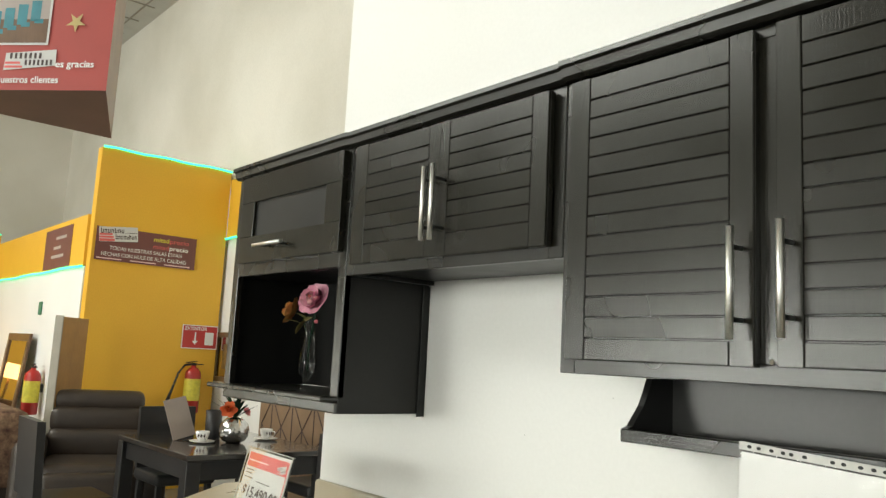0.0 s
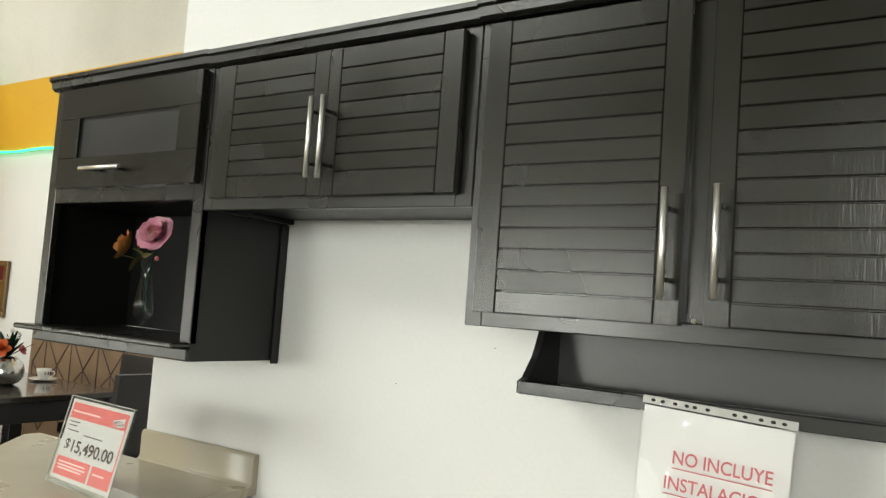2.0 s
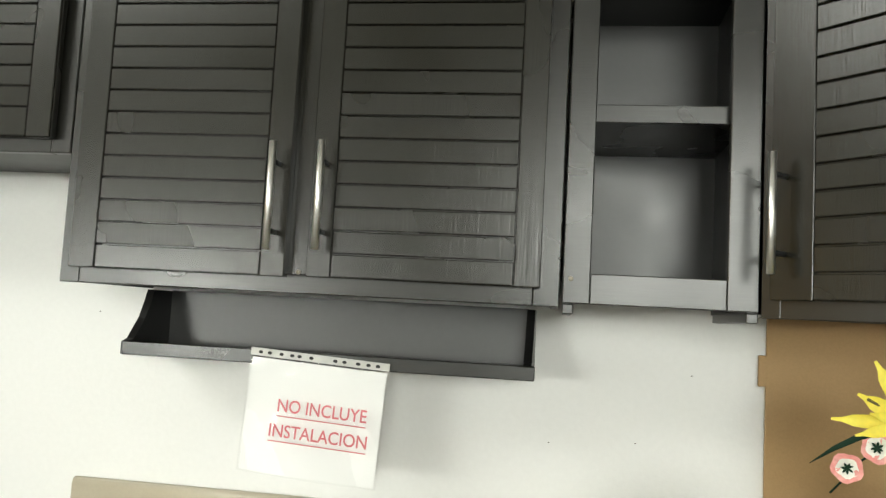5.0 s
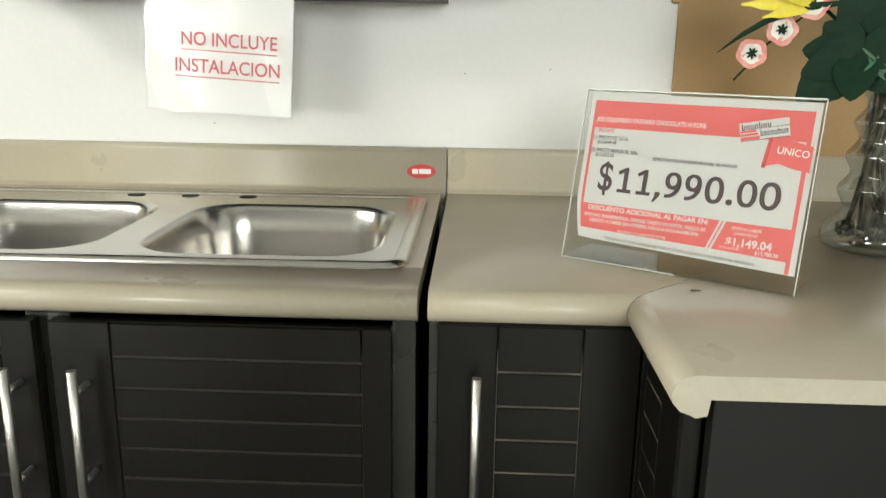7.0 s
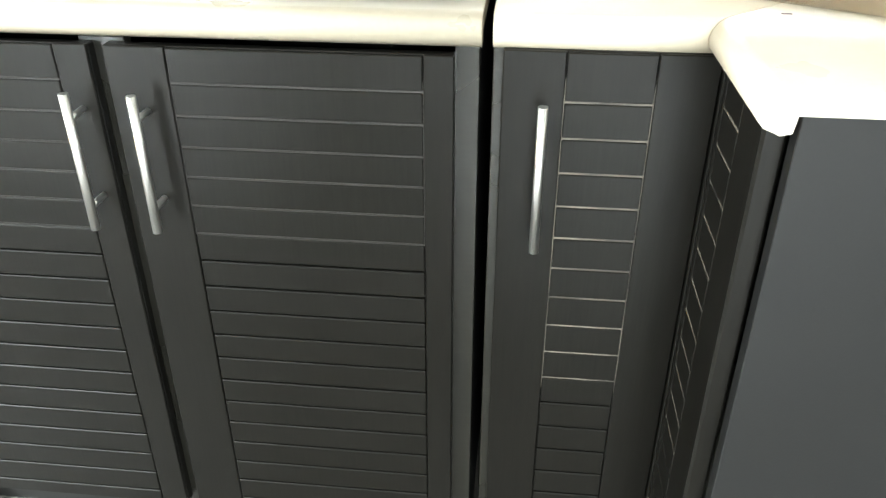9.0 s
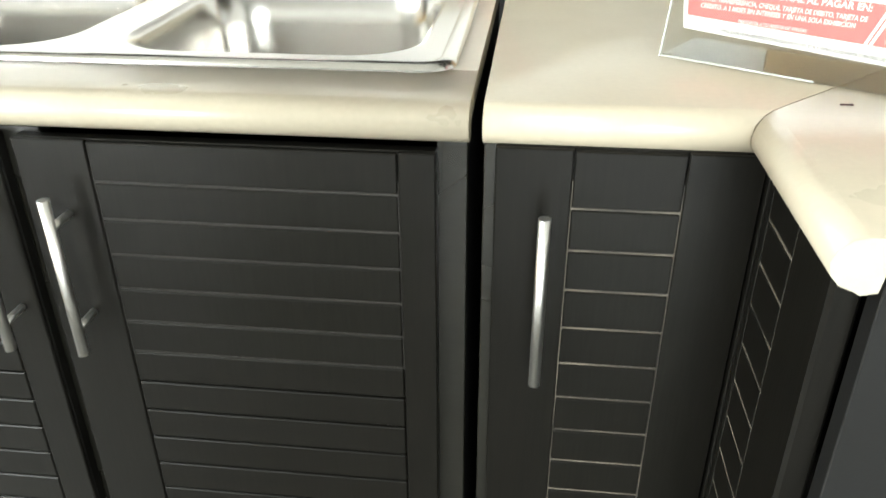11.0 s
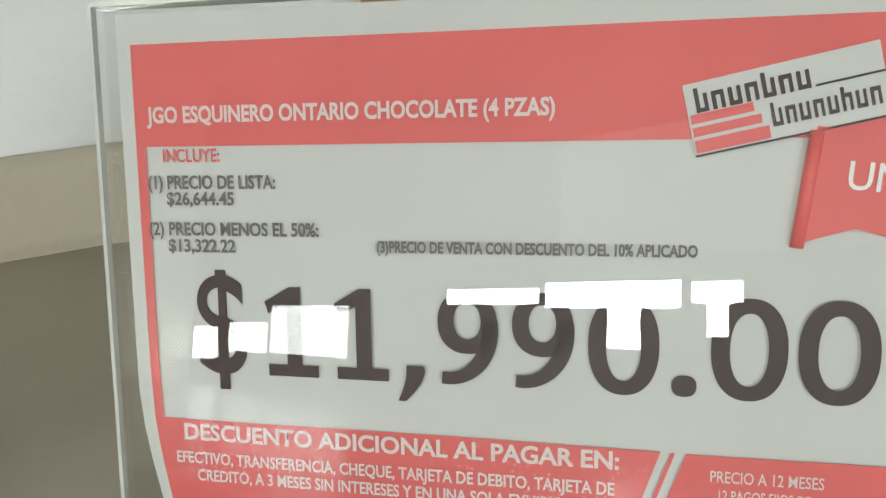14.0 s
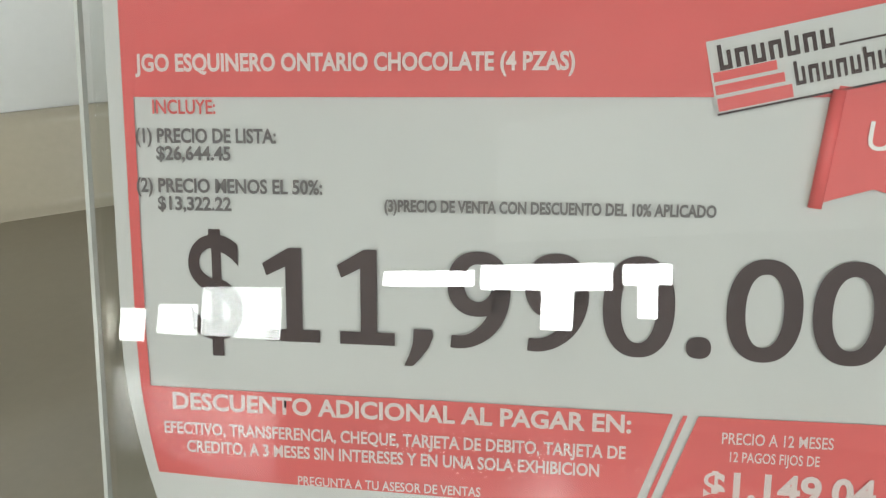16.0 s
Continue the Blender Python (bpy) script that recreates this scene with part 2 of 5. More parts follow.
PEBBLE = mat("green_brown_vase_filler", (0.20, 0.18, 0.12), 0.3, var=0.95, var_scale=75, bump=0.9, bump_scale=80, tint=(0.012, 0.016, 0.010))
RED_BOX = mat("dark_red_printed_board", (0.40, 0.055, 0.045), 0.55, var=0.12, var_scale=3)
BROWN_BOX = mat("brown_board_underside", (0.22, 0.12, 0.085), 0.65, var=0.15, var_scale=4)
CARD_SIDE = mat("grey_board_side", (0.42, 0.36, 0.33), 0.65, var=0.12, var_scale=4)
MAROON = mat("maroon_banner_vinyl", (0.17, 0.055, 0.05), 0.5, var=0.15, var_scale=4)
GOLD = mat("gold_star_print", (0.55, 0.42, 0.17), 0.4, var=0.2)
TEAL = mat("teal_print", (0.03, 0.24, 0.30), 0.5, var=0.25, var_scale=20)
GREEN_LED = glow("green_led_tube", (0.05, 0.95, 0.42), 1.6)
TABLE_TOP = mat("dark_polished_tabletop", (0.035, 0.03, 0.027), 0.12, var=0.3, var_scale=8, bump=0.03, coat=0.4)
LEATHER = mat("dark_brown_leather", (0.045, 0.032, 0.024), 0.45, var=0.3, var_scale=8, bump=0.35, bump_scale=90)
CHAIR_BLACK = mat("black_leatherette", (0.018, 0.017, 0.018), 0.42, var=0.25, var_scale=10, bump=0.2, bump_scale=120)
PORCELAIN = mat("white_porcelain", (0.80, 0.79, 0.77), 0.15, var=0.03)
MIRRORBALL = mat("silvered_mosaic", (0.70, 0.69, 0.68), 0.12, metal=1.0, var=0.2, var_scale=60, bump=0.6, bump_scale=70)
EXT_RED = mat("red_enamel", (0.42, 0.025, 0.02), 0.3, var=0.15, var_scale=10)
RUBBER = mat("black_rubber", (0.015, 0.015, 0.015), 0.6, var=0.2)
LABEL_YELLOW = mat("yellow_label", (0.70, 0.60, 0.06), 0.5, var=0.2, var_scale=30)
BRONZE = mat("bronze_frame", (0.23, 0.14, 0.06), 0.35, metal=0.4, var=0.3, var_scale=30)
BRASSY = mat("embossed_brass", (0.42, 0.30, 0.12), 0.35, metal=0.7, var=0.5, var_scale=30, bump=0.6, bump_scale=40)
MIRROR_DIM = mat("old_mirror", (0.55, 0.50, 0.42), 0.08, metal=1.0, var=0.1)
WALNUT = mat("brown_walnut", (0.17, 0.09, 0.045), 0.4, var=0.35, var_scale=6, bump=0.15, bump_scale=30, stretch=(6, 6, 0.5))
OAK = mat("amber_door_wood", (0.42, 0.22, 0.06), 0.45, var=0.25, var_scale=5, bump=0.1, bump_scale=30, stretch=(6, 6, 0.5))
GREY_EDGE = mat("grey_door_edge", (0.30, 0.27, 0.22), 0.5, var=0.15)
FLORAL = mat("floral_bedspread", (0.32, 0.20, 0.12), 0.85, var=0.9, var_scale=14, bump=0.4, bump_scale=60, tint=(0.08, 0.03, 0.02))
LAMP_GLOW = glow("lit_lamp_shade", (1.0, 0.62, 0.22), 3.0)
HEX_WOOD = mat("taupe_headboard_panel", (0.24, 0.155, 0.095), 0.5, var=0.2, var_scale=6, bump=0.1)
GRANITE = mat("speckled_granite", (0.36, 0.29, 0.20), 0.4, var=1.0, var_scale=130, bump=0.1, tint=(0.05, 0.04, 0.035))
GREEN_SIGN = mat("green_sign", (0.04, 0.20, 0.12), 0.5, var=0.1)
BURGUNDY = mat("red_sign_print", (0.52, 0.04, 0.035), 0.5, var=0.1, var_scale=6)
DAY_BACK = glow("daylight_backdrop", (0.92, 0.96, 1.0), 4.0)


# ---- mesh helpers ----
def bx(bm, x0, x1, y0, y1, z0, z1, bev=0.0, mi=0, m=None):
    r = bmesh.ops.create_cube(bm, size=1)
    vs = r["verts"]
    for v in vs:
        v.co = Vector(((x0 + x1) / 2 + v.co.x * (x1 - x0), (y0 + y1) / 2 + v.co.y * (y1 - y0), (z0 + z1) / 2 + v.co.z * (z1 - z0)))
    fs = {f for v in vs for f in v.link_faces}
    if bev > 0:
        es = {e for v in vs for e in v.link_edges}
        out = bmesh.ops.bevel(bm, geom=list(es), offset=bev, segments=1, affect='EDGES')
        fs |= set(out["faces"])
        vs = list({v for f in fs if f.is_valid for v in f.verts})
    for f in fs:
        if f.is_valid:
            f.material_index = mi
    if m is not None:
        bmesh.ops.transform(bm, matrix=m, verts=[v for v in vs if v.is_valid])
    return bm


def cushion(x0, x1, y0, y1, z0, z1, r):
    """A padded block with well rounded edges."""
    bm = bmesh.new()
    bmesh.ops.create_cube(bm, size=1)
    for v in bm.verts:
        v.co = Vector(((x0 + x1) / 2 + v.co.x * (x1 - x0), (y0 + y1) / 2 + v.co.y * (y1 - y0), (z0 + z1) / 2 + v.co.z * (z1 - z0)))
    bmesh.ops.bevel(bm, geom=bm.edges[:], offset=r, segments=4, profile=0.6, affect='EDGES')
    for f in bm.faces:
        f.smooth = True
    return bm


def loft(bm, rings, close_ends=True, mi=0, smooth=True, closed=True):
    """Skins rings of points; every ring has the same count."""
    rows = [[bm.verts.new(p) for p in ring] for ring in rings]
    n = len(rows[0])
    for a, b in zip(rows, rows[1:]):
        for i in range(n if closed else n - 1):
            f = bm.faces.new((a[i], a[(i + 1) % n], b[(i + 1) % n], b[i]))
            f.material_index, f.smooth = mi, smooth
    if close_ends and closed:
        for r in (list(reversed(rows[0])), rows[-1]):
            f = bm.faces.new(r)
            f.material_index = mi
    return bm


def ring(c, ax, r, n):
    ax = Vector(ax).normalized()
    a = ax.orthogonal().normalized()
    b = ax.cross(a)
    return [Vector(c) + (a * math.cos(2 * math.pi * i / n) + b * math.sin(2 * math.pi * i / n)) * r for i in range(n)]


def tube(bm, pts, radii, n=8, mi=0):
    """A round bar through points; radii: one value or one a point."""
    pts = [Vector(p) for p in pts]
    rr = radii if isinstance(radii, (list, tuple)) else [radii] * len(pts)
    rings = []
    for i, p in enumerate(pts):
        d = (pts[min(i + 1, len(pts) - 1)] - pts[max(i - 1, 0)]).normalized()
        ref = Vector((0, 0, 1)) if abs(d.z) < 0.9 else Vector((1, 0, 0))
        a = d.cross(ref).normalized()
        b = d.cross(a)
        rings.append([p + (a * math.cos(2 * math.pi * k / n) + b * math.sin(2 * math.pi * k / n)) * rr[i] for k in range(n)])
    return loft(bm, rings, mi=mi)


def turned(bm, profile, c=(0, 0, 0), n=20, mi=0, close_ends=True):
    """A turned body: (radius, height) pairs round the z axis."""
    return loft(bm, [[Vector(c) + Vector((r * math.cos(2 * math.pi * i / n), r * math.sin(2 * math.pi * i / n), z)) for i in range(n)] for r, z in profile], close_ends, mi)


def extrude_x(bm, profile, x0, x1, mi=0, smooth=False):
    """A (y, z) outline drawn out along x."""
    return loft(bm, [[Vector((x, y, z)) for y, z in profile] for x in (x0, x1)], True, mi, smooth)


def mesh_of(name, bm, *mats):
    bmesh.ops.recalc_face_normals(bm, faces=bm.faces)
    me = bpy.data.meshes.new(name)
    bm.to_mesh(me)
    bm.free()
    for m in mats:
        me.materials.append(m)
    return me


def part(name, bm, material, parent, label=""):
    mats = material if isinstance(material, (list, tuple)) else [material]
    ob = new(name, bm if isinstance(bm, bpy.types.Mesh) else mesh_of(name, bm, *mats))
    ob.parent = parent
    return tagged(ob, label)


def thing(name, label, category, m=None, group=""):
    ob = new(name)
    ob.empty_display_size = 0.05
    if m is not None:
        ob.matrix_world = m
    return tagged(ob, label, category, group)


def solid(name, bm, material, label="", category="", kind="", m=None, group=""):
    mats = material if isinstance(material, (list, tuple)) else [material]
    ob = new(name, mesh_of(name, bm, *mats))
    if m is not None:
        ob.matrix_world = m
    return tagged(ob, label, category, group, kind)


def B():
    return bmesh.new()


def lettering(name, body, size, material, parent, x, y, z=0.0, width=None, bold=0.0, align='LEFT', label="", m=None):
    """Flat letters in the parent's x-y plane; width squeezes or widens the line to that length."""
    cu = bpy.data.curves.new(name, 'FONT')
    cu.body, cu.size, cu.align_x, cu.offset, cu.resolution_u = body, size, align, bold, 8 if size > 0.02 else 3
    tmp = bpy.data.objects.new(name, cu)
    scene.collection.objects.link(tmp)
    me = bpy.data.meshes.new_from_object(tmp.evaluated_get(bpy.context.evaluated_depsgraph_get()))
    bpy.data.objects.remove(tmp)
    xs = [v.co.x for v in me.vertices]
    k = width / (max(xs) - min(xs)) if width else 1.0
    for v in me.vertices:
        v.co = Vector((x + (v.co.x - (min(xs) if width else 0)) * k, y + v.co.y, z))
        if m is not None:
            v.co = m @ v.co
    me.materials.clear()
    me.materials.append(material)
    ob = new(name, me)
    ob.parent = parent
    return tagged(ob, label)


def flat(bm, pts, z=0.0, mi=0):
    f = bm.faces.new([bm.verts.new((p[0], p[1], z)) for p in pts])
    f.material_index = mi
    return bm


# ---- the large structure ----
H = 5.83
solid("floor", bx(B(), -14, 6, -8.2, 4, -0.1, 0), FLOOR, "pale polished shop floor tiles", "floor", "structure")
solid("ceiling", bx(B(), -14, 6, -8.2, 4, H, H + 0.1), CEIL, "grey suspended ceiling of the showroom", "ceiling", "structure")
_g = B()
for i in range(24):
    bx(_g, -13.8 + i * 0.61, -13.78 + i * 0.61, -2.5, 2.0, H - 0.012, H - 0.002)
for i in range(8):
    bx(_g, -13.9, 0.3, -2.4 + i * 0.61, -2.38 + i * 0.61, H - 0.01, H - 0.001)
solid("ceiling_grid", _g, GREY_EDGE, "thin grey ceiling grid bars", "ceiling", "structure")
solid("wall_kitchen", bx(B(), -2.02, 0.45, 0, 0.12, 0, H), WALL_WHITE, "white painted wall behind the display kitchen", "wall", "structure")
solid("wall_tall", bx(B(), -14, -2.02, 2.14, 2.29, 3.12, H), WALL_TALL, "tall cream wall above the display partitions", "wall", "structure")
solid("wall_band", bx(B(), -7.5, -2.02, 2.105, 2.29, 2.5, 3.12), YELLOW, "yellow painted band over the white wall", "wall", "structure")
solid("wall_lower", bx(B(), -14, -2.02, 2.14, 2.29, 0, 2.5), WALL_WHITE, "white wall below the yellow band", "wall", "structure")
solid("wall_kitchen_back", bx(B(), -2.14, -2.02, 0.125, 2.29, 0, H), WALL_WHITE, "white return wall", "wall", "structure")
solid("partition_yellow", bx(B(), -7.62, -7.5, 0.79, 2.10, 0, 3.2), YELLOW, "tall yellow painted partition", "wall", "structure")
solid("partition_far", bx(B(), -11.5, -11.4, -4.0, 0.775, 0, 2.68), YELLOW, "yellow partition of a far display bay", "wall", "structure")
solid("wall_bay", bx(B(), -11.5, -7.625, 0.78, 0.9, 0, 2.07), WALL_WHITE, "white wall of the far display bay", "wall", "structure")
solid("wall_bay_band", bx(B(), -11.5, -7.625, 0.765, 0.9, 2.074, 2.56), YELLOW, "yellow band above the white bay wall", "wall", "structure")
solid("wall_west", bx(B(), -14.1, -14, -8.2, 2.14, 0, H), WALL_TALL, "cream end wall", "wall", "structure")
solid("wall_east", bx(B(), 6, 6.1, -8.2, 4, 0, H), WALL_WHITE, "white end wall", "wall", "structure")
# shop-front wall with its openings
def opened_wall(name, holes, x0, x1, z0, z1, y0, y1, material, label):
    """A wall cut into plain blocks round its openings (x0, x1, z0, z1)."""
    bm = B()
    xs = sorted({x0, x1, *[h[0] for h in holes], *[h[1] for h in holes]})
    for xa, xb in zip(xs, xs[1:]):
        mid = (xa + xb) / 2
        cuts = sorted((h[2], h[3]) for h in holes if h[0] < mid < h[1])
        z = z0
        for lo, hi in cuts + [(z1, z1)]:
            if lo > z + 1e-4:
                bx(bm, xa, xb, y0, y1, z, lo)
            z = hi
    return solid(name, bm, material, label, "wall", "structure")


OPENINGS = [(-13.9, -13.0, 0.4, 1.0), (-12.6, -11.35, 0.58, 1.1), (-11.25, -9.15, 0.6, 1.4), (-7.05, -5.5, 1.42, 1.62), (-5.4, -4.52, 1.38, 1.68), (-4.52, -4.1, 0.93, 1.68), (-4.1, -3.62, 1.38, 1.68), (-3.5, -3.33, 1.44, 1.66), (-3.33, -3.1, 1.09, 1.66), (-3.1, -2.95, 1.44, 1.66), (0.1, 1.4, 1.25, 3.0), (1.5, 2.8, 1.25, 3.0)]
opened_wall("wall_shopfront", OPENINGS, -14, 6, 0, H, -8.2, -8.1, FRONT_WALL, "unseen shop-front wall, darkened, with window openings")
solid("wall_fascia", bx(B(), -5.2, 0.0, -8.098, -8.07, 1.95, 3.4), WALL_WHITE, "white board above the shop windows", "wall", "structure")
# added backing, out of view, that closes off the openings
solid("outside_screen", bx(B(), -14, 6, -8.6, -8.5, 0, H), WALL_WHITE, "unseen plain backing added behind the shop-front openings", "wall", "structure")
# room beyond the end of the kitchen wall
solid("wall_beyond", bx(B(), 0.45, 6, 3.2, 3.35, 0, H), WALL_TALL, "pale grey wall beyond the display kitchen", "wall", "structure")
_w = B()
bx(_w, 1.75, 3.0, 3.15, 3.19, 1.55, 2.35)
win = solid("window_1", _w, DAY_BACK, "bright daylit window with glazing bars", "window", "structure")
for i in range(4):
    part("glazing_bar", bx(B(), 1.75 + i * 0.405, 1.785 + i * 0.405, 3.12, 3.16, 1.55, 2.35), WALL_WHITE, win)
for i in range(3):
    part("glazing_bar", bx(B(), 1.75, 3.0, 3.125, 3.155, 1.55 + i * 0.385, 1.58 + i * 0.385), WALL_WHITE, win)
_b = B()
bx(_b, 0.425, 0.775, -0.014, -0.006, 0.0, 1.62, 0.001)
bx(_b, 0.412, 0.428, -0.0135, -0.0065, 1.245, 1.30, 0.002)
solid("back_board", _b, BOARD, "brown fibreboard panel behind the corner cabinet", "panel")
solid("granite_sample", bx(B(), 0.80, 1.0, 0.28, 0.31, 0.0, 1.22, 0.004), GRANITE, "speckled brown granite slab standing on the floor", "granite slab")


# ---- kitchen: wall cabinets ----
FY, DY = -0.286, -0.306   # face-frame front, door front


def bar_handle(parent, x, z0, z1, y, horizontal=False, posts=None):
    """A straight bar on two posts in front of the face y."""
    bm = B()
    if horizontal:
        tube(bm, [(z0, y - 0.034, x), (z1, y - 0.034, x)], 0.0058, 10)
        for q in (z0 + 0.035, z1 - 0.035):
            tube(bm, [(q, y + 0.001, x), (q, y - 0.034, x)], 0.0042, 8, 1)
    else:
        tube(bm, [(x, y - 0.034, z0), (x, y - 0.034, z1)], 0.0058, 10)
        for q in (z0 + 0.03, z1 - 0.03):
            tube(bm, [(x, y + 0.001, q), (x, y - 0.034, q)], 0.0042, 8, 1)
    return part("handle", bm, [CHROME, posts or BLACK_METAL], parent, "brushed chrome bar handle")


def plank_door(cab, x0, x1, z0, z1, y, p0, p1, pitch, handle=None, thick=0.02, frame=WOOD, top=None, groove=None, groove_reach=0.24):
    """A door with grooved planks between two stiles; p0, p1: the planks' ends. y: its front. top: height of the topmost groove."""
    door = part("door", bx(B(), x0, x1, y + 0.0062, y + thick, z0, z1, 0.001), frame, cab, "dark chocolate grooved plank door")
    part("stile", bx(B(), x0, p0 - 0.0012, y, y + 0.006, z0, z1, 0.0012), frame, door)
    part("stile", bx(B(), p1 + 0.0012, x1, y, y + 0.006, z0, z1, 0.0012), frame, door)
    # a bed of another tone, behind the upper grooves only
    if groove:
        part("groove_bed", bx(B(), p0 - 0.0014, p1 + 0.0014, y + 0.0025, y + 0.006, z1 - groove_reach, z1 - 0.03), groove, door, "toned bed behind the upper grooves")
    cuts = [z1]
    g = top if top else z1 - pitch
    while g > z0 + pitch * 0.6:
        cuts.append(g)
        g -= pitch
    cuts.append(z0)
    meshes = {}
    for hi, lo in zip(cuts, cuts[1:]):
        h = round(hi - lo, 4)
        if h not in meshes:
            meshes[h] = mesh_of("plank", bx(B(), 0, p1 - p0, 0, 0.006, 0.0013, h - 0.0013, 0.0011), frame)
        pl = part("plank", meshes[h], frame, door)
        pl.location = (p0, y + random.uniform(0, 0.0005), lo)
    if handle:
        bar_handle(door, *handle, y, posts=CHROME if frame is WOOD_BASE else None)
    return door


def cabinet_box(cab, x0, x1, z0, z1, depth=0.284):
    t = 0.016
    for xa in (x0, x1 - t):
        part("side_panel", bx(B(), xa, xa + t, -depth, -0.002, z0, z1, 0.001), WOOD_FLAT, cab)
    part("top_panel", bx(B(), x0 + t, x1 - t, -depth, -0.002, z1 - t, z1), WOOD_FLAT, cab)
    part("bottom_panel", bx(B(), x0 + t, x1 - t, -depth + 0.02, -0.002, z0 + 0.012, z0 + 0.012 + t), WOOD_FLAT, cab)
    part("back_panel", bx(B(), x0 + t, x1 - t, -0.008, -0.002, z0 + 0.03, z1 - t), WOOD_SHEEN, cab, "dark lacquered back panel, sheen put into its colour")


def face_frame(cab, x0, x1, z0, z1, left, right, top, bottom, mids=()):
    bm = B()
    bx(bm, x0, x0 + left, FY, FY + 0.02, z0, z1, 0.0015)
    bx(bm, x1 - right, x1, FY, FY + 0.02, z0, z1, 0.0015)
    for a, b in ((z1 - top, z1), (z0, z0 + bottom)) + tuple(mids):
        bx(bm, x0 + left, x1 - right, FY + 0.0004, FY + 0.02, a, b, 0.0015)
    return part("face_frame", bm, WOOD_H, cab)


def crown(cab, x0, x1, z, jut=0.0):
    y = FY - 0.012 - jut
    prof = [(-0.002, z), (-0.002, z + 0.036), (y - 0.014, z + 0.036), (y - 0.014, z + 0.026), (y - 0.006, z + 0.022), (y - 0.003, z + 0.006), (y + 0.006, z)]
    return part("crown_moulding", extrude_x(B(), prof, x0, x1), WOOD_H, cab)


# corner niche cabinet with a flap door
niche = thing("niche_wall_cabinet", "dark chocolate wall cabinet with flap door over open niche", "wall cabinet")
NX0, NX1, NZ0, NZ1 = -2.175, -1.512, 1.222, 1.922
for q in (NX0, NX1 - 0.018):
    part("side_panel", bx(B(), q, q + 0.018, -0.284, -0.002, NZ0, NZ1, 0.001), WOOD_FLAT, niche)
part("top_panel", bx(B(), NX0 + 0.018, NX1 - 0.018, -0.284, -0.002, NZ1 - 0.018, NZ1 - 0.001), WOOD_FLAT, niche)
part("middle_shelf", bx(B(), NX0 + 0.018, NX1 - 0.018, -0.266, -0.002, 1.603, 1.62), WOOD_FLAT, niche)
part("back_panel", bx(B(), NX0 + 0.018, NX1 - 0.018, -0.010, -0.002, NZ0 + 0.045, NZ1 - 0.018), WOOD_FLAT, niche)
part("wall_batten", bx(B(), NX1, NX1 + 0.006, -0.026, -0.002, NZ0 - 0.008, 1.575, 0.001), WOOD_FLAT, niche)
bm = B()
bx(bm, NX0, NX0 + 0.036, FY, FY + 0.02, NZ0 + 0.04, NZ1, 0.0015)
bx(bm, NX1 - 0.036, NX1, FY, FY + 0.02, NZ0 + 0.04, NZ1, 0.0015)
bx(bm, NX0 + 0.036, NX1 - 0.036, FY + 0.0004, FY + 0.02, 1.602, 1.645, 0.0015)
bx(bm, NX0 + 0.036, NX1 - 0.036, FY + 0.0004, FY + 0.02, NZ1 - 0.02, NZ1, 0.0015)
part("face_frame", bm, WOOD_H, niche)
bm = B()
bx(bm, NX0 - 0.02, NX1 - 0.002, -0.335, -0.002, 1.252, 1.266, 0.004)
bx(bm, NX0 + 0.004, NX1 - 0.001, FY - 0.004, FY + 0.02, NZ0, 1.252, 0.004)
part("shelf_board", bm, WOOD_H, niche, "projecting bottom shelf with rounded edge")
bm = B()
dx0, dx1, dz0, dz1 = -2.112, -1.528, 1.640, 1.914
for a in ((dx0, dx1, DY, DY + 0.02, dz0, dz0 + 0.082), (dx0, dx1, DY, DY + 0.02, dz1 - 0.083, dz1), (dx0, dx0 + 0.085, DY, DY + 0.02, dz0 + 0.082, dz1 - 0.083), (dx1 - 0.078, dx1, DY, DY + 0.02, dz0 + 0.082, dz1 - 0.083)):
    bx(bm, *a, 0.0012)
flap = part("door", bm, WOOD, niche, "flap door with recessed panel")
part("panel", bx(B(), dx0 + 0.085, dx1 - 0.078, DY + 0.009, DY + 0.017, dz0 + 0.082, dz1 - 0.083), WOOD_FLAT, flap)
bar_handle(flap, 1.683, -1.945, -1.775, DY, horizontal=True)
crown(niche, NX0 - 0.012, NX1 - 0.002, NZ1)

# two-door cabinet over the cooker
cab2 = thing("two_door_wall_cabinet", "short dark chocolate wall cabinet with two plank doors", "wall cabinet")
cabinet_box(cab2, -1.506, -0.768, 1.578, 1.918)
face_frame(cab2, -1.508, -0.766, 1.577, 1.918, 0.03, 0.036, 0.02, 0.026, ())
plank_door(cab2, -1.468, -1.124, 1.601, 1.910, DY, -1.412, -1.166, 0.0357, (-1.136, 1.633, 1.801), top=1.864)
plank_door(cab2, -1.120, -0.792, 1.599, 1.908, DY - 0.004, -1.087, -0.836, 0.0357, (-1.100, 1.631, 1.801), top=1.864)
crown(cab2, -1.513, -0.765, 1.919, 0.001)

# large two-door cabinet over the sink
cab3 = thing("large_wall_cabinet", "tall dark chocolate wall cabinet with two plank doors", "wall cabinet")
cabinet_box(cab3, -0.764, 0.058, 1.362, 1.918)
face_frame(cab3, -0.764, 0.059, 1.361, 1.918, 0.035, 0.04, 0.02, 0.03, ())
part("centre_stile", bx(B(), -0.376, -0.330, FY + 0.001, FY + 0.02, 1.391, 1.898, 0.001), WOOD, cab3)
plank_door(cab3, -0.738, -0.370, 1.386, 1.909, DY, -0.692, -0.411, 0.0367, (-0.389, 1.425, 1.594), top=1.8655)
plank_door(cab3, -0.334, 0.030, 1.388, 1.910, DY, -0.294, -0.011, 0.0367, (-0.311, 1.428, 1.597), top=1.8655)
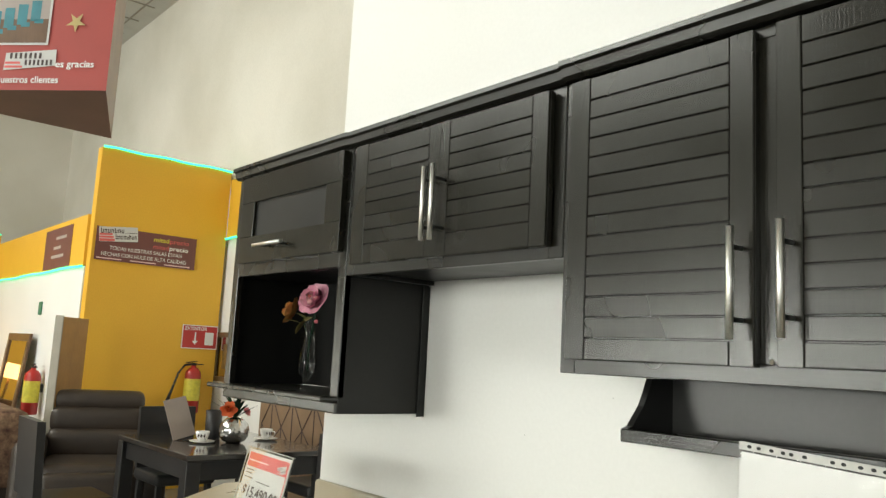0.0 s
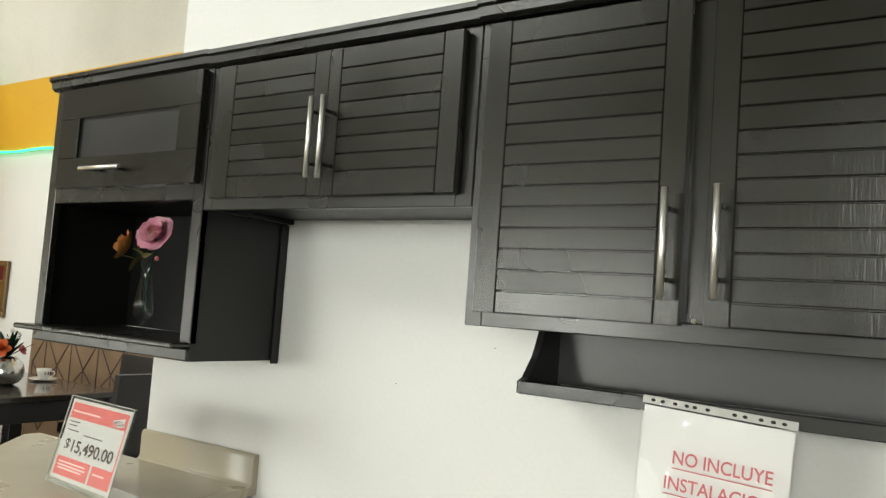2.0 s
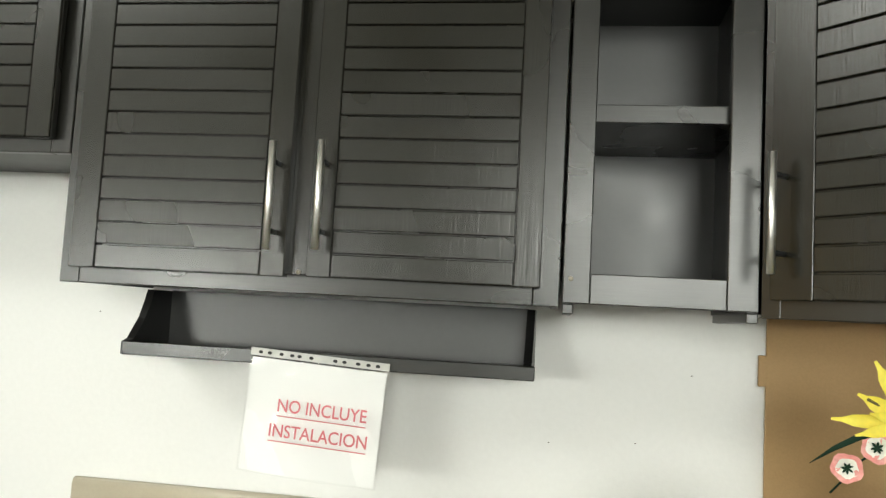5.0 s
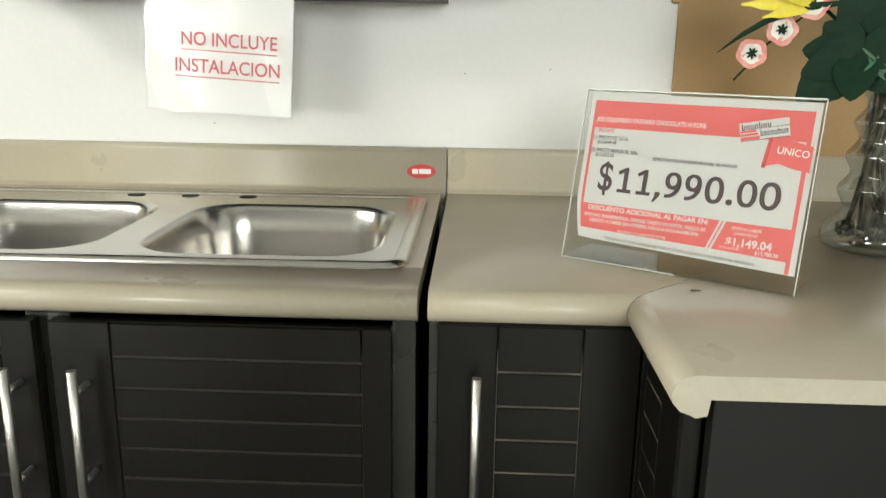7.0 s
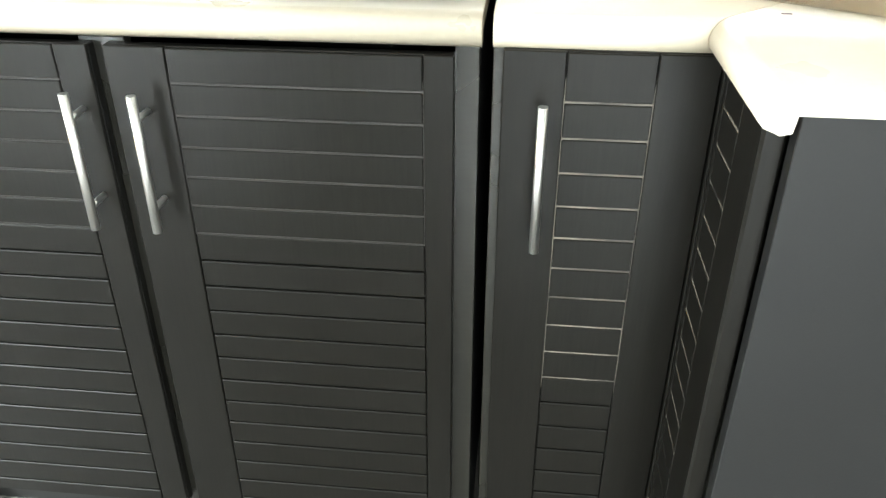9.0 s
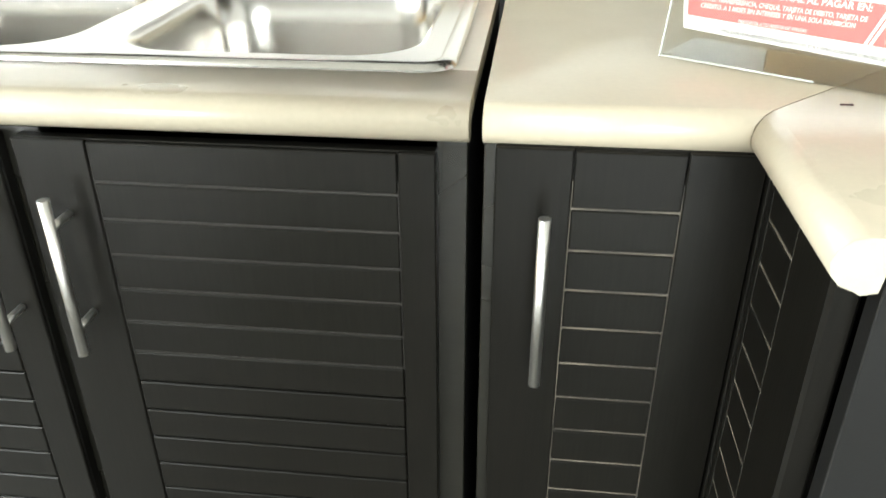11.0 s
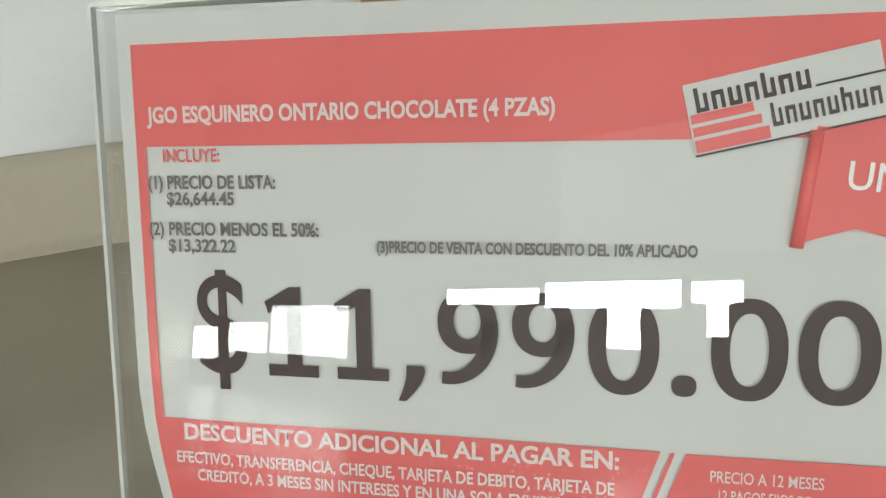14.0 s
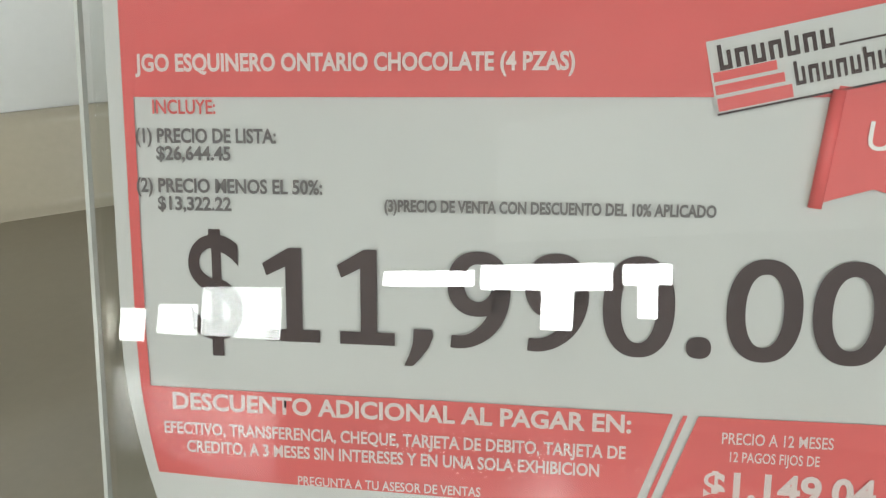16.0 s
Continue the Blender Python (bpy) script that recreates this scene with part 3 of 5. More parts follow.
crown(cab3, -0.7645, 0.0605, 1.920, 0.006)

# plate-rack box with an open front under the large cabinet
rack = thing("under_cabinet_tray", "dark open tray box fixed under the wall cabinet", "shelf box")
for xa in (-0.712, 0.004):
    prof = [(-0.004, 1.358), (-0.09, 1.358), (-0.100, 1.335), (-0.116, 1.305), (-0.150, 1.268), (-0.168, 1.262), (-0.168, 1.24), (-0.004, 1.24)]
    part("side_panel", extrude_x(B(), prof, xa, xa + 0.014), WOOD_FLAT, rack)
part("back_panel", bx(B(), -0.698, 0.004, -0.02, -0.004, 1.252, 1.36), WOOD_SHEEN, rack, "dark tray back panel, sheen put into its colour")
part("base_board", bx(B(), -0.698, 0.004, -0.160, -0.02, 1.241, 1.251), WOOD_FLAT, rack)
part("front_lip", bx(B(), -0.702, 0.024, -0.182, -0.1685, 1.240, 1.264, 0.0015), WOOD_H, rack)

# narrow open cabinet
cab4 = thing("open_shelf_cabinet", "narrow dark open-fronted wall cabinet with one shelf", "wall cabinet")
cabinet_box(cab4, 0.064, 0.346, 1.366, 1.918)
face_frame(cab4, 0.063, 0.347, 1.368, 1.918, 0.041, 0.045, 0.02, 0.046)
part("shelf", bx(B(), 0.08, 0.330, -0.264, -0.01, 1.652, 1.680, 0.001), WOOD_H, cab4)
for q in (0.064, 0.330):
    part("bottom_runner", bx(B(), q, q + 0.016, -0.284, -0.02, 1.352, 1.366, 0.001), WOOD_H, cab4)
crown(cab4, 0.061, 0.3465, 1.920, 0.001)

# diagonal corner cabinet
cab5 = thing("corner_wall_cabinet", "dark chocolate diagonal corner wall cabinet with plank door", "wall cabinet")
bm = B()
outline = [(0.352, -0.016), (0.352, -0.288), (0.652, -0.588), (0.94, -0.588), (0.94, -0.016)]
loft(bm, [[Vector((x, y, z)) for x, y in outline] for z in (1.366, 1.95)], True, 0, False)
part("body", bm, WOOD_FLAT, cab5, "lacquered dark cabinet case")
diag = pose(0.352, -0.290, 0, 0, 0, -45)
bm = B()
bx(bm, 0.0, 0.03, -0.006, 0.010, 1.36, 1.93, 0.001)
bx(bm, 0.394, 0.424, -0.006, 0.010, 1.36, 1.93, 0.001)
bx(bm, 0.03, 0.394, -0.006, 0.010, 1.36, 1.392, 0.001)
bx(bm, 0.03, 0.394, -0.006, 0.010, 1.90, 1.93, 0.001)
ff = part("face_frame", bm, WOOD_H, cab5)
ff.matrix_local = diag
bm = B()
bx(bm, 0.022, 0.40, -0.016, -0.007, 1.386, 1.91, 0.001)
d5 = part("door", bm, WOOD, cab5, "dark chocolate grooved plank door")
d5.matrix_local = diag
part("stile", bx(B(), 0.022, 0.085, -0.022, -0.016, 1.386, 1.91, 0.001), WOOD, d5)
part("stile", bx(B(), 0.345, 0.40, -0.022, -0.016, 1.386, 1.91, 0.001), WOOD, d5)
me = mesh_of("plank", bx(B(), 0.086, 0.344, -0.022, -0.016, 0.0014, 0.0355, 0.001), WOOD)
for i in range(14):
    pl = part("plank", me, WOOD, d5)
    pl.location = (0, 0, 1.386 + i * 0.0374)
bar_handle(d5, 0.044, 1.420, 1.590, -0.022)


# ---- kitchen: counters ----
def nose(z=0.9, front=-0.655, back=-0.53):
    """Side outline of a post-formed worktop front: thin slab with a full rounded nose."""
    pts = [(back, z), (front + 0.02, z)]
    for k in range(7):
        a = math.pi / 2 + k * math.pi / 6 * 0.96
        pts.append((front + 0.02 + 0.02 * math.cos(a), z - 0.0185 + 0.0185 * math.sin(a)))
    pts += [(front + 0.022, z - 0.0395), (front + 0.032, z - 0.037), (front + 0.034, z - 0.022), (back, z - 0.022)]
    return pts


def splash_profile(z=0.9):
    return [(-0.0015, z - 0.022), (-0.0015, z + 0.080), (-0.008, z + 0.083), (-0.016, z + 0.080), (-0.0195, z + 0.072), (-0.0195, z + 0.010), (-0.023, z + 0.003), (-0.031, z), (-0.031, z - 0.022)]


top1 = thing("sink_worktop", "beige laminate worktop with rounded front and upstand", "worktop")
bm = B()
extrude_x(bm, nose(0.9, -0.655, -0.545), -0.876, 0.0105, 0, True)
for a in ((-0.876, -0.825, -0.545, -0.115), (-0.028, 0.0105, -0.545, -0.115), (-0.876, 0.0105, -0.115, -0.031)):
    bx(bm, *a, 0.878, 0.9)
part("slab", bm, LAMINATE, top1)
part("upstand", extrude_x(B(), splash_profile(), -0.876, 0.0185, 0, True), LAMINATE, top1)
sticker = B()
flat(sticker, [(0.027 * math.cos(i * math.pi / 12), 0.0135 * math.sin(i * math.pi / 12)) for i in range(24)])
st = solid("oval_sticker", sticker, BURGUNDY, "small red oval maker's sticker on upstand", "sticker", m=pose(-0.028, -0.0202, 0.939, 90, 0, 0))
bm = B()
for a, b in ((-0.017, -0.006), (-0.004, 0.018)):
    flat(bm, [(a, -0.0045), (b, -0.0045), (b, 0.0045), (a, 0.0045)], 0.0004)
part("print_bar", bm, INK_WHITE, st)

top2 = thing("corner_worktop", "beige laminate mitred corner worktop with rounded front", "worktop")
# main leg, up to the mitre
bm = B()
prof = nose(0.9, -0.655, -0.031)
IC = (0.243, -0.655)


def mitre_x(y):
    return IC[0] + (y - IC[1])


loft(bm, [[Vector((0.0225, y, z)) for y, z in prof], [Vector((mitre_x(y) - 0.0007, y, z)) for y, z in prof]], True, 0, True)
part("slab", bm, LAMINATE, top2)
part("upstand", extrude_x(B(), splash_profile(), 0.0215, 0.93, 0, True), LAMINATE, top2)
# return leg: the same outline, drawn along y
bm = B()
prof2 = [(IC[0] + (y - IC[1]), z) for y, z in nose(0.9, -0.655, 0.05)]
loft(bm, [[Vector((x, -0.862, z)) for x, z in prof2], [Vector((x, IC[1] + (x - IC[0]) - 0.0007, z)) for x, z in prof2]], True, 0, True)
part("slab", bm, LAMINATE, top2, "return leg of the worktop")
bm = B()
f = bm.faces.new([bm.verts.new((x, -0.8625, z)) for x, z in prof2])
part("cut_edge", bm, LAMINATE_CUT, top2, "pale sawn end of the worktop")
bm = B()
bx(bm, 0.3205, 0.3315, -0.6185, -0.6155, 0.9004, 0.9012, 0.0003)
solid("dark_crumb", bm, INK_DARK, "tiny dark crumb lying on the worktop", "crumb")


# double-bowl sink
def rrect(x0, x1, y0, y1, r, z, n=6):
    pts = []
    for cx, cy, a0 in ((x1 - r, y1 - r, 0), (x0 + r, y1 - r, 90), (x0 + r, y0 + r, 180), (x1 - r, y0 + r, 270)):
        for k in range(n + 1):
            a = radians(a0 + 90 * k / n)
            pts.append(Vector((cx + r * math.cos(a), cy + r * math.sin(a), z)))
    return pts


sink = thing("double_sink", "satin stainless steel double-bowl drop-in sink", "sink")
SX0, SX1, SY0, SY1 = -0.842, -0.010, -0.560, -0.098
bowls = [(-0.794, -0.434, -0.525, -0.195), (-0.380, -0.050, -0.525, -0.195)]
# rim: outer bead, then the deck with the two openings
bm = B()
outer = [rrect(SX0, SX1, SY0, SY1, 0.035, 0.9005), rrect(SX0 + 0.002, SX1 - 0.002, SY0 + 0.002, SY1 - 0.002, 0.034, 0.9065), rrect(SX0 + 0.008, SX1 - 0.008, SY0 + 0.008, SY1 - 0.008, 0.03, 0.909), rrect(SX0 + 0.018, SX1 - 0.018, SY0 + 0.018, SY1 - 0.018, 0.026, 0.9055)]
loft(bm, outer, False)
part("rim", bm, STEEL, sink, "raised rolled steel rim")
bm = B()
edges = []
for pts in [rrect(SX0 + 0.018, SX1 - 0.018, SY0 + 0.018, SY1 - 0.018, 0.026, 0.9055)] + [rrect(*b, 0.075, 0.9055) for b in bowls]:
    vs = [bm.verts.new(p) for p in pts]
    edges += [bm.edges.new((vs[i], vs[(i + 1) % len(vs)])) for i in range(len(vs))]
bmesh.ops.triangle_fill(bm, use_beauty=True, use_dissolve=False, edges=edges)
part("deck", bm, STEEL, sink)
for b in bowls:
    bm = B()
    x0, x1, y0, y1 = b
    rings = []
    for ins, z, r in ((0, 0.9055, 0.075), (0.004, 0.9035, 0.074), (0.008, 0.897, 0.072), (0.014, 0.86, 0.07), (0.022, 0.79, 0.066), (0.03, 0.765, 0.06), (0.045, 0.752, 0.05), (0.075, 0.748, 0.04)):
        rings.append(rrect(x0 + ins, x1 - ins, y0 + ins, y1 - ins, r, z))
    loft(bm, rings, False)
    bm.faces.new([v for v in bm.verts][-len(rings[0]):]).smooth = True
    bowl = part("bowl", bm, STEEL, sink, "deep rounded steel bowl")
    part("drain", turned(B(), [(0.045, 0.7485), (0.043, 0.751), (0.03, 0.7495), (0.004, 0.749)], ((x0 + x1) / 2, (y0 + y1) / 2, 0), 20), STEEL, bowl)
for hx in (-0.522, -0.426, -0.324):
    bm = B()
    flat(bm, [(hx + 0.015 * math.cos(i * math.pi / 10), -0.135 + 0.013 * math.sin(i * math.pi / 10)) for i in range(20)], 0.9062)
    part("tap_hole", bm, DARK_HOLE, sink, "empty dark tap hole")


# ---- kitchen: base cabinets ----
BY = -0.63
base1 = thing("sink_base_cabinet", "dark chocolate sink base cabinet with two plank doors", "base cabinet")
for q in (-0.868, -0.010):
    part("side_panel", bx(B(), q, q + 0.017, -0.608, -0.03, 0.0, 0.876), WOOD_FLAT, base1)
part("floor_panel", bx(B(), -0.850, -0.006, -0.608, -0.037, 0.1, 0.118), WOOD_FLAT, base1)
part("back_panel", bx(B(), -0.850, -0.006, -0.036, -0.03, 0.118, 0.74), WOOD_FLAT, base1)
part("plinth", bx(B(), -0.850, -0.006, -0.56, -0.54, 0.0, 0.099), WOOD_FLAT, base1)
bm = B()
bx(bm, -0.868, -0.835, BY + 0.004, BY + 0.022, 0.1, 0.877, 0.001)
bx(bm, -0.020, 0.008, BY + 0.004, BY + 0.022, 0.1, 0.877, 0.001)
bx(bm, -0.835, -0.020, BY + 0.0044, BY + 0.022, 0.858, 0.877, 0.001)
bx(bm, -0.835, -0.020, BY + 0.0044, BY + 0.022, 0.1, 0.13, 0.001)
bx(bm, -0.455, -0.400, BY + 0.0044, BY + 0.022, 0.13, 0.858, 0.001)
part("face_frame", bm, WOOD_H, base1)
plank_door(base1, -0.418, -0.019, 0.118, 0.853, BY - 0.016, -0.345, -0.054, 0.0392, (-0.377, 0.634, 0.807), frame=WOOD_BASE, top=0.811, groove=GROOVE_DARK)
plank_door(base1, -0.848, -0.437, 0.118, 0.853, BY - 0.016, -0.798, -0.478, 0.0392, (-0.456, 0.634, 0.807), frame=WOOD_BASE, top=0.811, groove=GROOVE_DARK)

base2 = thing("corner_base_cabinet", "dark chocolate corner base cabinet with narrow plank doors", "base cabinet")
part("side_panel", bx(B(), 0.0225, 0.042, -0.608, -0.03, 0.0, 0.876), WOOD_FLAT, base2)
part("back_panel", bx(B(), 0.042, 0.929, -0.036, -0.03, 0.0, 0.876), WOOD_FLAT, base2)
part("side_panel", bx(B(), 0.93, 0.946, -0.83, -0.03, 0.0, 0.876), WOOD_FLAT, base2)
part("plinth", bx(B(), 0.043, 0.29, -0.56, -0.545, 0.0, 0.1), WOOD_FLAT, base2)
bm = B()
bx(bm, 0.0225, 0.054, BY + 0.002, BY + 0.02, 0.1, 0.877, 0.001)
bx(bm, 0.054, 0.268, BY + 0.0024, BY + 0.02, 0.858, 0.877, 0.001)
part("face_frame", bm, WOOD_H, base2)
plank_door(base2, 0.034, 0.264, 0.118, 0.862, BY - 0.016, 0.103, 0.198, 0.0427, (0.079, 0.634, 0.812), frame=WOOD_BASE, top=0.8055, groove=GROOVE, groove_reach=0.46)
part("corner_filler", bx(B(), 0.2655, 0.290, -0.652, -0.61, 0.1, 0.876, 0.001), WOOD_BASE, base2)
# side door of the return, facing the open end
turn = pose(0.268, -0.652, 0, 0, 0, -90)
bm = B()
bx(bm, 0, 0.158, 0.006, 0.02, 0.118, 0.868, 0.001)
d = part("door", bm, WOOD_BASE, base2, "narrow grooved side door")
d.matrix_local = turn
part("stile", bx(B(), 0, 0.010, 0, 0.006, 0.118, 0.868, 0.001), WOOD_BASE, d)
part("stile", bx(B(), 0.083, 0.158, 0, 0.006, 0.118, 0.868, 0.001), WOOD_BASE, d)
part("groove_bed", bx(B(), 0.0095, 0.0835, 0.0007, 0.006, 0.36, 0.84), GROOVE, d, "toned bed behind the upper grooves")
me = mesh_of("plank", bx(B(), 0.011, 0.082, 0, 0.006, 0.0014, 0.0412, 0.001), WOOD_BASE)
for i in range(17):
    pl = part("plank", me, WOOD_BASE, d)
    pl.location = (0, 0, 0.118 + i * 0.0427 + 0.012)
bm = B()
bx(bm, 0.262, 0.284, -0.828, -0.812, 0.0, 0.877, 0.003)
part("corner_post", bm, WOOD_BASE, base2)
part("end_panel", bx(B(), 0.284, 0.946, -0.850, -0.831, 0.0, 0.8775, 0.001), WOOD_END, base2, "plain dark grey end panel")


# ---- acrylic price signs ----
def acrylic_stand(ob, w, h, lean_back):
    """An L-bent clear sheet: face in the x-y plane of ob, with a foot behind, and its bright cut edges."""
    bm = B()
    bx(bm, 0, w, 0, h, 0.0022, 0.0044)
    part("front_sheet", bm, ACRYLIC, ob, "clear glossy acrylic front")
    bm = B()
    bx(bm, 0, w, 0, h, -0.0044, -0.0022)
    part("back_sheet", bm, ACRYLIC, ob)
    bm = B()
    for a in ((-0.0012, 0.0002, 0, h), (w - 0.0002, w + 0.0012, 0, h)):
        bx(bm, *a, 0.0018, 0.0046)
    bx(bm, 0, w, h - 0.0006, h + 0.001, -0.0046, 0.0046)
    part("cut_edge", bm, ACRYLIC_EDGE, ob, "greenish grey polished acrylic edge")
    # foot: lies level behind the face
    bm = B()
    bx(bm, 0, w, 0.0, 0.085, 0.0, 0.0022, 0, 0, Matrix.Rotation(radians(-(90 - lean_back)), 4, 'X'))
    part("foot", bm, ACRYLIC, ob)
    # pale bar for the highlight along the left half of the fold
    bm = B()
    bx(bm, 0, w * 0.52, 0.0, 0.0016, -0.001, 0.0016)
    part("fold_edge", bm, ACRYLIC_EDGE, ob, "folded edge with its highlight as a pale bar")


def rect(bm, x0, x1, y0, y1, z):
    return flat(bm, [(x0, y0), (x1, y0), (x1, y1), (x0, y1)], z)


def logo_plate(parent, x, y, w, z, tilt=11.5):
    """A tilted white plate with dark word bars and red stripes."""
    m = Matrix.Translation((x, y, z)) @ Matrix.Rotation(radians(tilt), 4, 'Z')
    bm = B()
    rect(bm, 0, w, 0, w * 0.40, 0)
    bmesh.ops.transform(bm, matrix=m, verts=bm.verts)
    p = part("logo_plate", bm, PAPER, parent, "white plate with dark bars and red stripes")
    bm = B()
    for k, (a, b) in enumerate(((0.02, 0.09), (0.11, 0.16), (0.18, 0.23))):
        rect(bm, 0.01 * w, 0.40 * w - k * 0.03 * w, a * w, b * w, 0.0002)
    bmesh.ops.transform(bm, matrix=m, verts=bm.verts)
    part("stripe", bm, INK_RED, p)
    bm = B()
    def glyphs(x0, x1, yb, hh, n):
        step = (x1 - x0) / n
        for k in range(n):
            xa = x0 + k * step
            tall = hh * (1.35 if k in (0, n - 3) else 1.0)
            rect(bm, xa, xa + step * 0.26, yb, yb + tall, 0.0003)
            rect(bm, xa + step * 0.52, xa + step * 0.76, yb, yb + hh, 0.0003)
            rect(bm, xa + step * 0.26, xa + step * 0.52, yb + hh * (0.75 if k % 2 else 0.0), yb + hh * (1.0 if k % 2 else 0.24), 0.0003)
    glyphs(0.05 * w, 0.66 * w, 0.235 * w, 0.10 * w, 7)
    glyphs(0.42 * w, 0.98 * w, 0.075 * w, 0.095 * w, 8)
    rect(bm, 0, w, 0.0, 0.012 * w, 0.0003)
    rect(bm, 0.66 * w, w, 0.235 * w, 0.247 * w, 0.0003)
    bmesh.ops.transform(bm, matrix=m, verts=bm.verts)
    part("word_bar", bm, INK_DARK, p)
    return p


LEAN = 14.03
sign_m = pose(0.1903, -0.480, 0.9015, 0, 0, -32.38) @ pose(0, 0, 0, 90 - LEAN, 0, 0)
sign = thing("price_sign", "clear acrylic stand holding a red and white price sheet", "price sign", sign_m)
acrylic_stand(sign, 0.2845, 0.2195, LEAN)


def slump(x, y):
    """The sheet has slid in its holder: its lower left corner curls in and its foot runs slightly askew."""
    k = max(0.0, 1 - x / 0.06) * max(0.0, (0.085 - y) / 0.05)
    return Vector((x + 0.010 * k ** 1.6, y, 0.0004 * math.sin(x * 40) - 0.0010 * min(1.0, k)))


def printed(bm, z, *corners, nx=14, ny=5):
    """A four-cornered field (lower left, lower right, upper right, upper left) that follows the sheet."""
    a, b, c, d = [Vector(q) for q in corners]
    g = []
    for j in range(ny + 1):
        lo, hi = a.lerp(d, j / ny), b.lerp(c, j / ny)
        g.append([])
        for i in range(nx + 1):
            p = lo.lerp(hi, i / nx)
            g[-1].append(bm.verts.new(slump(p.x, p.y) + Vector((0, 0, z))))
    for j in range(ny):
        for i in range(nx):
            bm.faces.new((g[j][i], g[j][i + 1], g[j + 1][i + 1], g[j + 1][i])).smooth = True
    return bm


sheet = part("price_sheet", printed(B(), 0, (0.0062, 0.0300), (0.2812, 0.0212), (0.2812, 0.2165), (0.0062, 0.2165), nx=20, ny=14), PAPER, sign, "printed white and coral price sheet")
Z, T = 0.0006, 0.0010
bm = B()
printed(bm, Z, (0.0118, 0.1715), (0.2748, 0.1715), (0.2748, 0.2063), (0.0118, 0.2063))
printed(bm, Z, (0.0118, 0.0740), (0.0155, 0.0740), (0.0155, 0.1715), (0.0118, 0.1715), nx=1)
printed(bm, Z, (0.2700, 0.0225), (0.2745, 0.0222), (0.2748, 0.1715), (0.2700, 0.1715), nx=1)
printed(bm, Z, (0.0118, 0.0425), (0.1788, 0.0388), (0.1907, 0.0732), (0.0118, 0.0740))
printed(bm, Z, (0.1816, 0.0388), (0.1830, 0.0388), (0.1952, 0.0730), (0.1938, 0.0730), nx=1)
printed(bm, Z, (0.1860, 0.0388), (0.2700, 0.0358), (0.2700, 0.0728), (0.1985, 0.0730))
part("red_print", bm, INK_RED, sheet, "coral red printed border and panels")


def line(name, body, size, ink, x0, x1, y, bold=0.0, turn=0.0):
    """One line of print from x0 to x1 on the height y."""
    m = Matrix.Translation((x0, y, 0)) @ Matrix.Rotation(radians(turn), 4, 'Z') @ Matrix.Translation((-x0, -y, 0))
    return lettering(name, body, size, ink, sheet, x0, y, T, x1 - x0, bold, m=m)


line("heading", "JGO ESQUINERO ONTARIO CHOCOLATE (4 PZAS)", 0.0076, INK_SOFT, 0.0166, 0.1570, 0.1797, 0.00024)
line("include_line", "INCLUYE:", 0.0064, INK_RED, 0.0219, 0.0433, 0.1662, 0.0001)
line("list_price_line", "(1) PRECIO DE LISTA:", 0.0064, INK_GREY, 0.0157, 0.0633, 0.1570, 0.00018)
line("list_price", "$26,644.45", 0.0062, INK_GREY, 0.0225, 0.0479, 0.1514, 0.00018)
line("half_price_line", "(2) PRECIO MENOS EL 50%:", 0.0064, INK_GREY, 0.0150, 0.0782, 0.1408, 0.00018)
line("half_price", "$13,322.22", 0.0062, INK_GREY, 0.0222, 0.0476, 0.1350, 0.00018)
line("discount_line", "(3)PRECIO DE VENTA CON DESCUENTO DEL 10% APLICADO", 0.0052, INK_GREY, 0.0984, 0.2004, 0.1358, 0.0002)

# the price, in a bold humanist sans
BASE, CAP = 0.0917, 0.0316


def numeral(name, bm):
    return part(name, bm, INK_DARK, sheet)


def band(bm, outer, inner, closed=True):
    n = len(outer)
    a, b = [bm.verts.new((*p, T)) for p in outer], [bm.verts.new((*p, T)) for p in inner]
    for k in range(n if closed else n - 1):
        q = (k + 1) % n
        bm.faces.new((a[k], a[q], b[q], b[k]))
    return bm


def oval(cx, cy, rx, ry, power, n=56):
    out = []
    for k in range(n):
        c, d = math.cos(2 * math.pi * k / n), math.sin(2 * math.pi * k / n)
        out.append((cx + rx * math.copysign(abs(c) ** (2 / power), c), cy + ry * math.copysign(abs(d) ** (2 / power), d)))
    return out


def stroke(bm, centre, widths):
    """A flat pen stroke through points, with a width at each."""
    pts, left, right = [Vector(p) for p in centre], [], []
    for k, p in enumerate(pts):
        d = (pts[min(k + 1, len(pts) - 1)] - pts[max(k - 1, 0)]).normalized()
        side = Vector((-d.y, d.x)) * widths[k] / 2
        left.append(tuple(p + side))
        right.append(tuple(p - side))
    return band(bm, left, right, False)


def numeral_zero(x0, x1):
    w, h = x1 - x0, CAP * 1.02
    cx, cy = (x0 + x1) / 2, BASE + CAP * 0.495
    return numeral("price_digit", band(B(), oval(cx, cy, w / 2, h / 2, 2.25), oval(cx, cy, w / 2 - 0.0056, h / 2 - 0.0047, 2.2)))


def numeral_nine(x0, x1):
    w = x1 - x0
    cx, cy, ry = x0 + w * 0.49, BASE + CAP * 0.675, CAP * 0.335
    bm = band(B(), oval(cx, cy, w * 0.49, ry, 2.2), oval(cx, cy + 0.0004, w * 0.49 - 0.0054, ry - 0.0045, 2.1))
    tail = []
    for k in range(13):
        a = radians(12 - k * 9.3)
        tail.append((x0 + w * 0.18 + (w * 0.69) * math.cos(a), BASE + CAP * 0.60 + CAP * 0.53 * math.sin(a)))
    stroke(bm, tail, [0.0054] * 6 + [0.0052, 0.0050, 0.0047, 0.0045, 0.0044, 0.0043, 0.0042])
    return numeral("price_digit", bm)


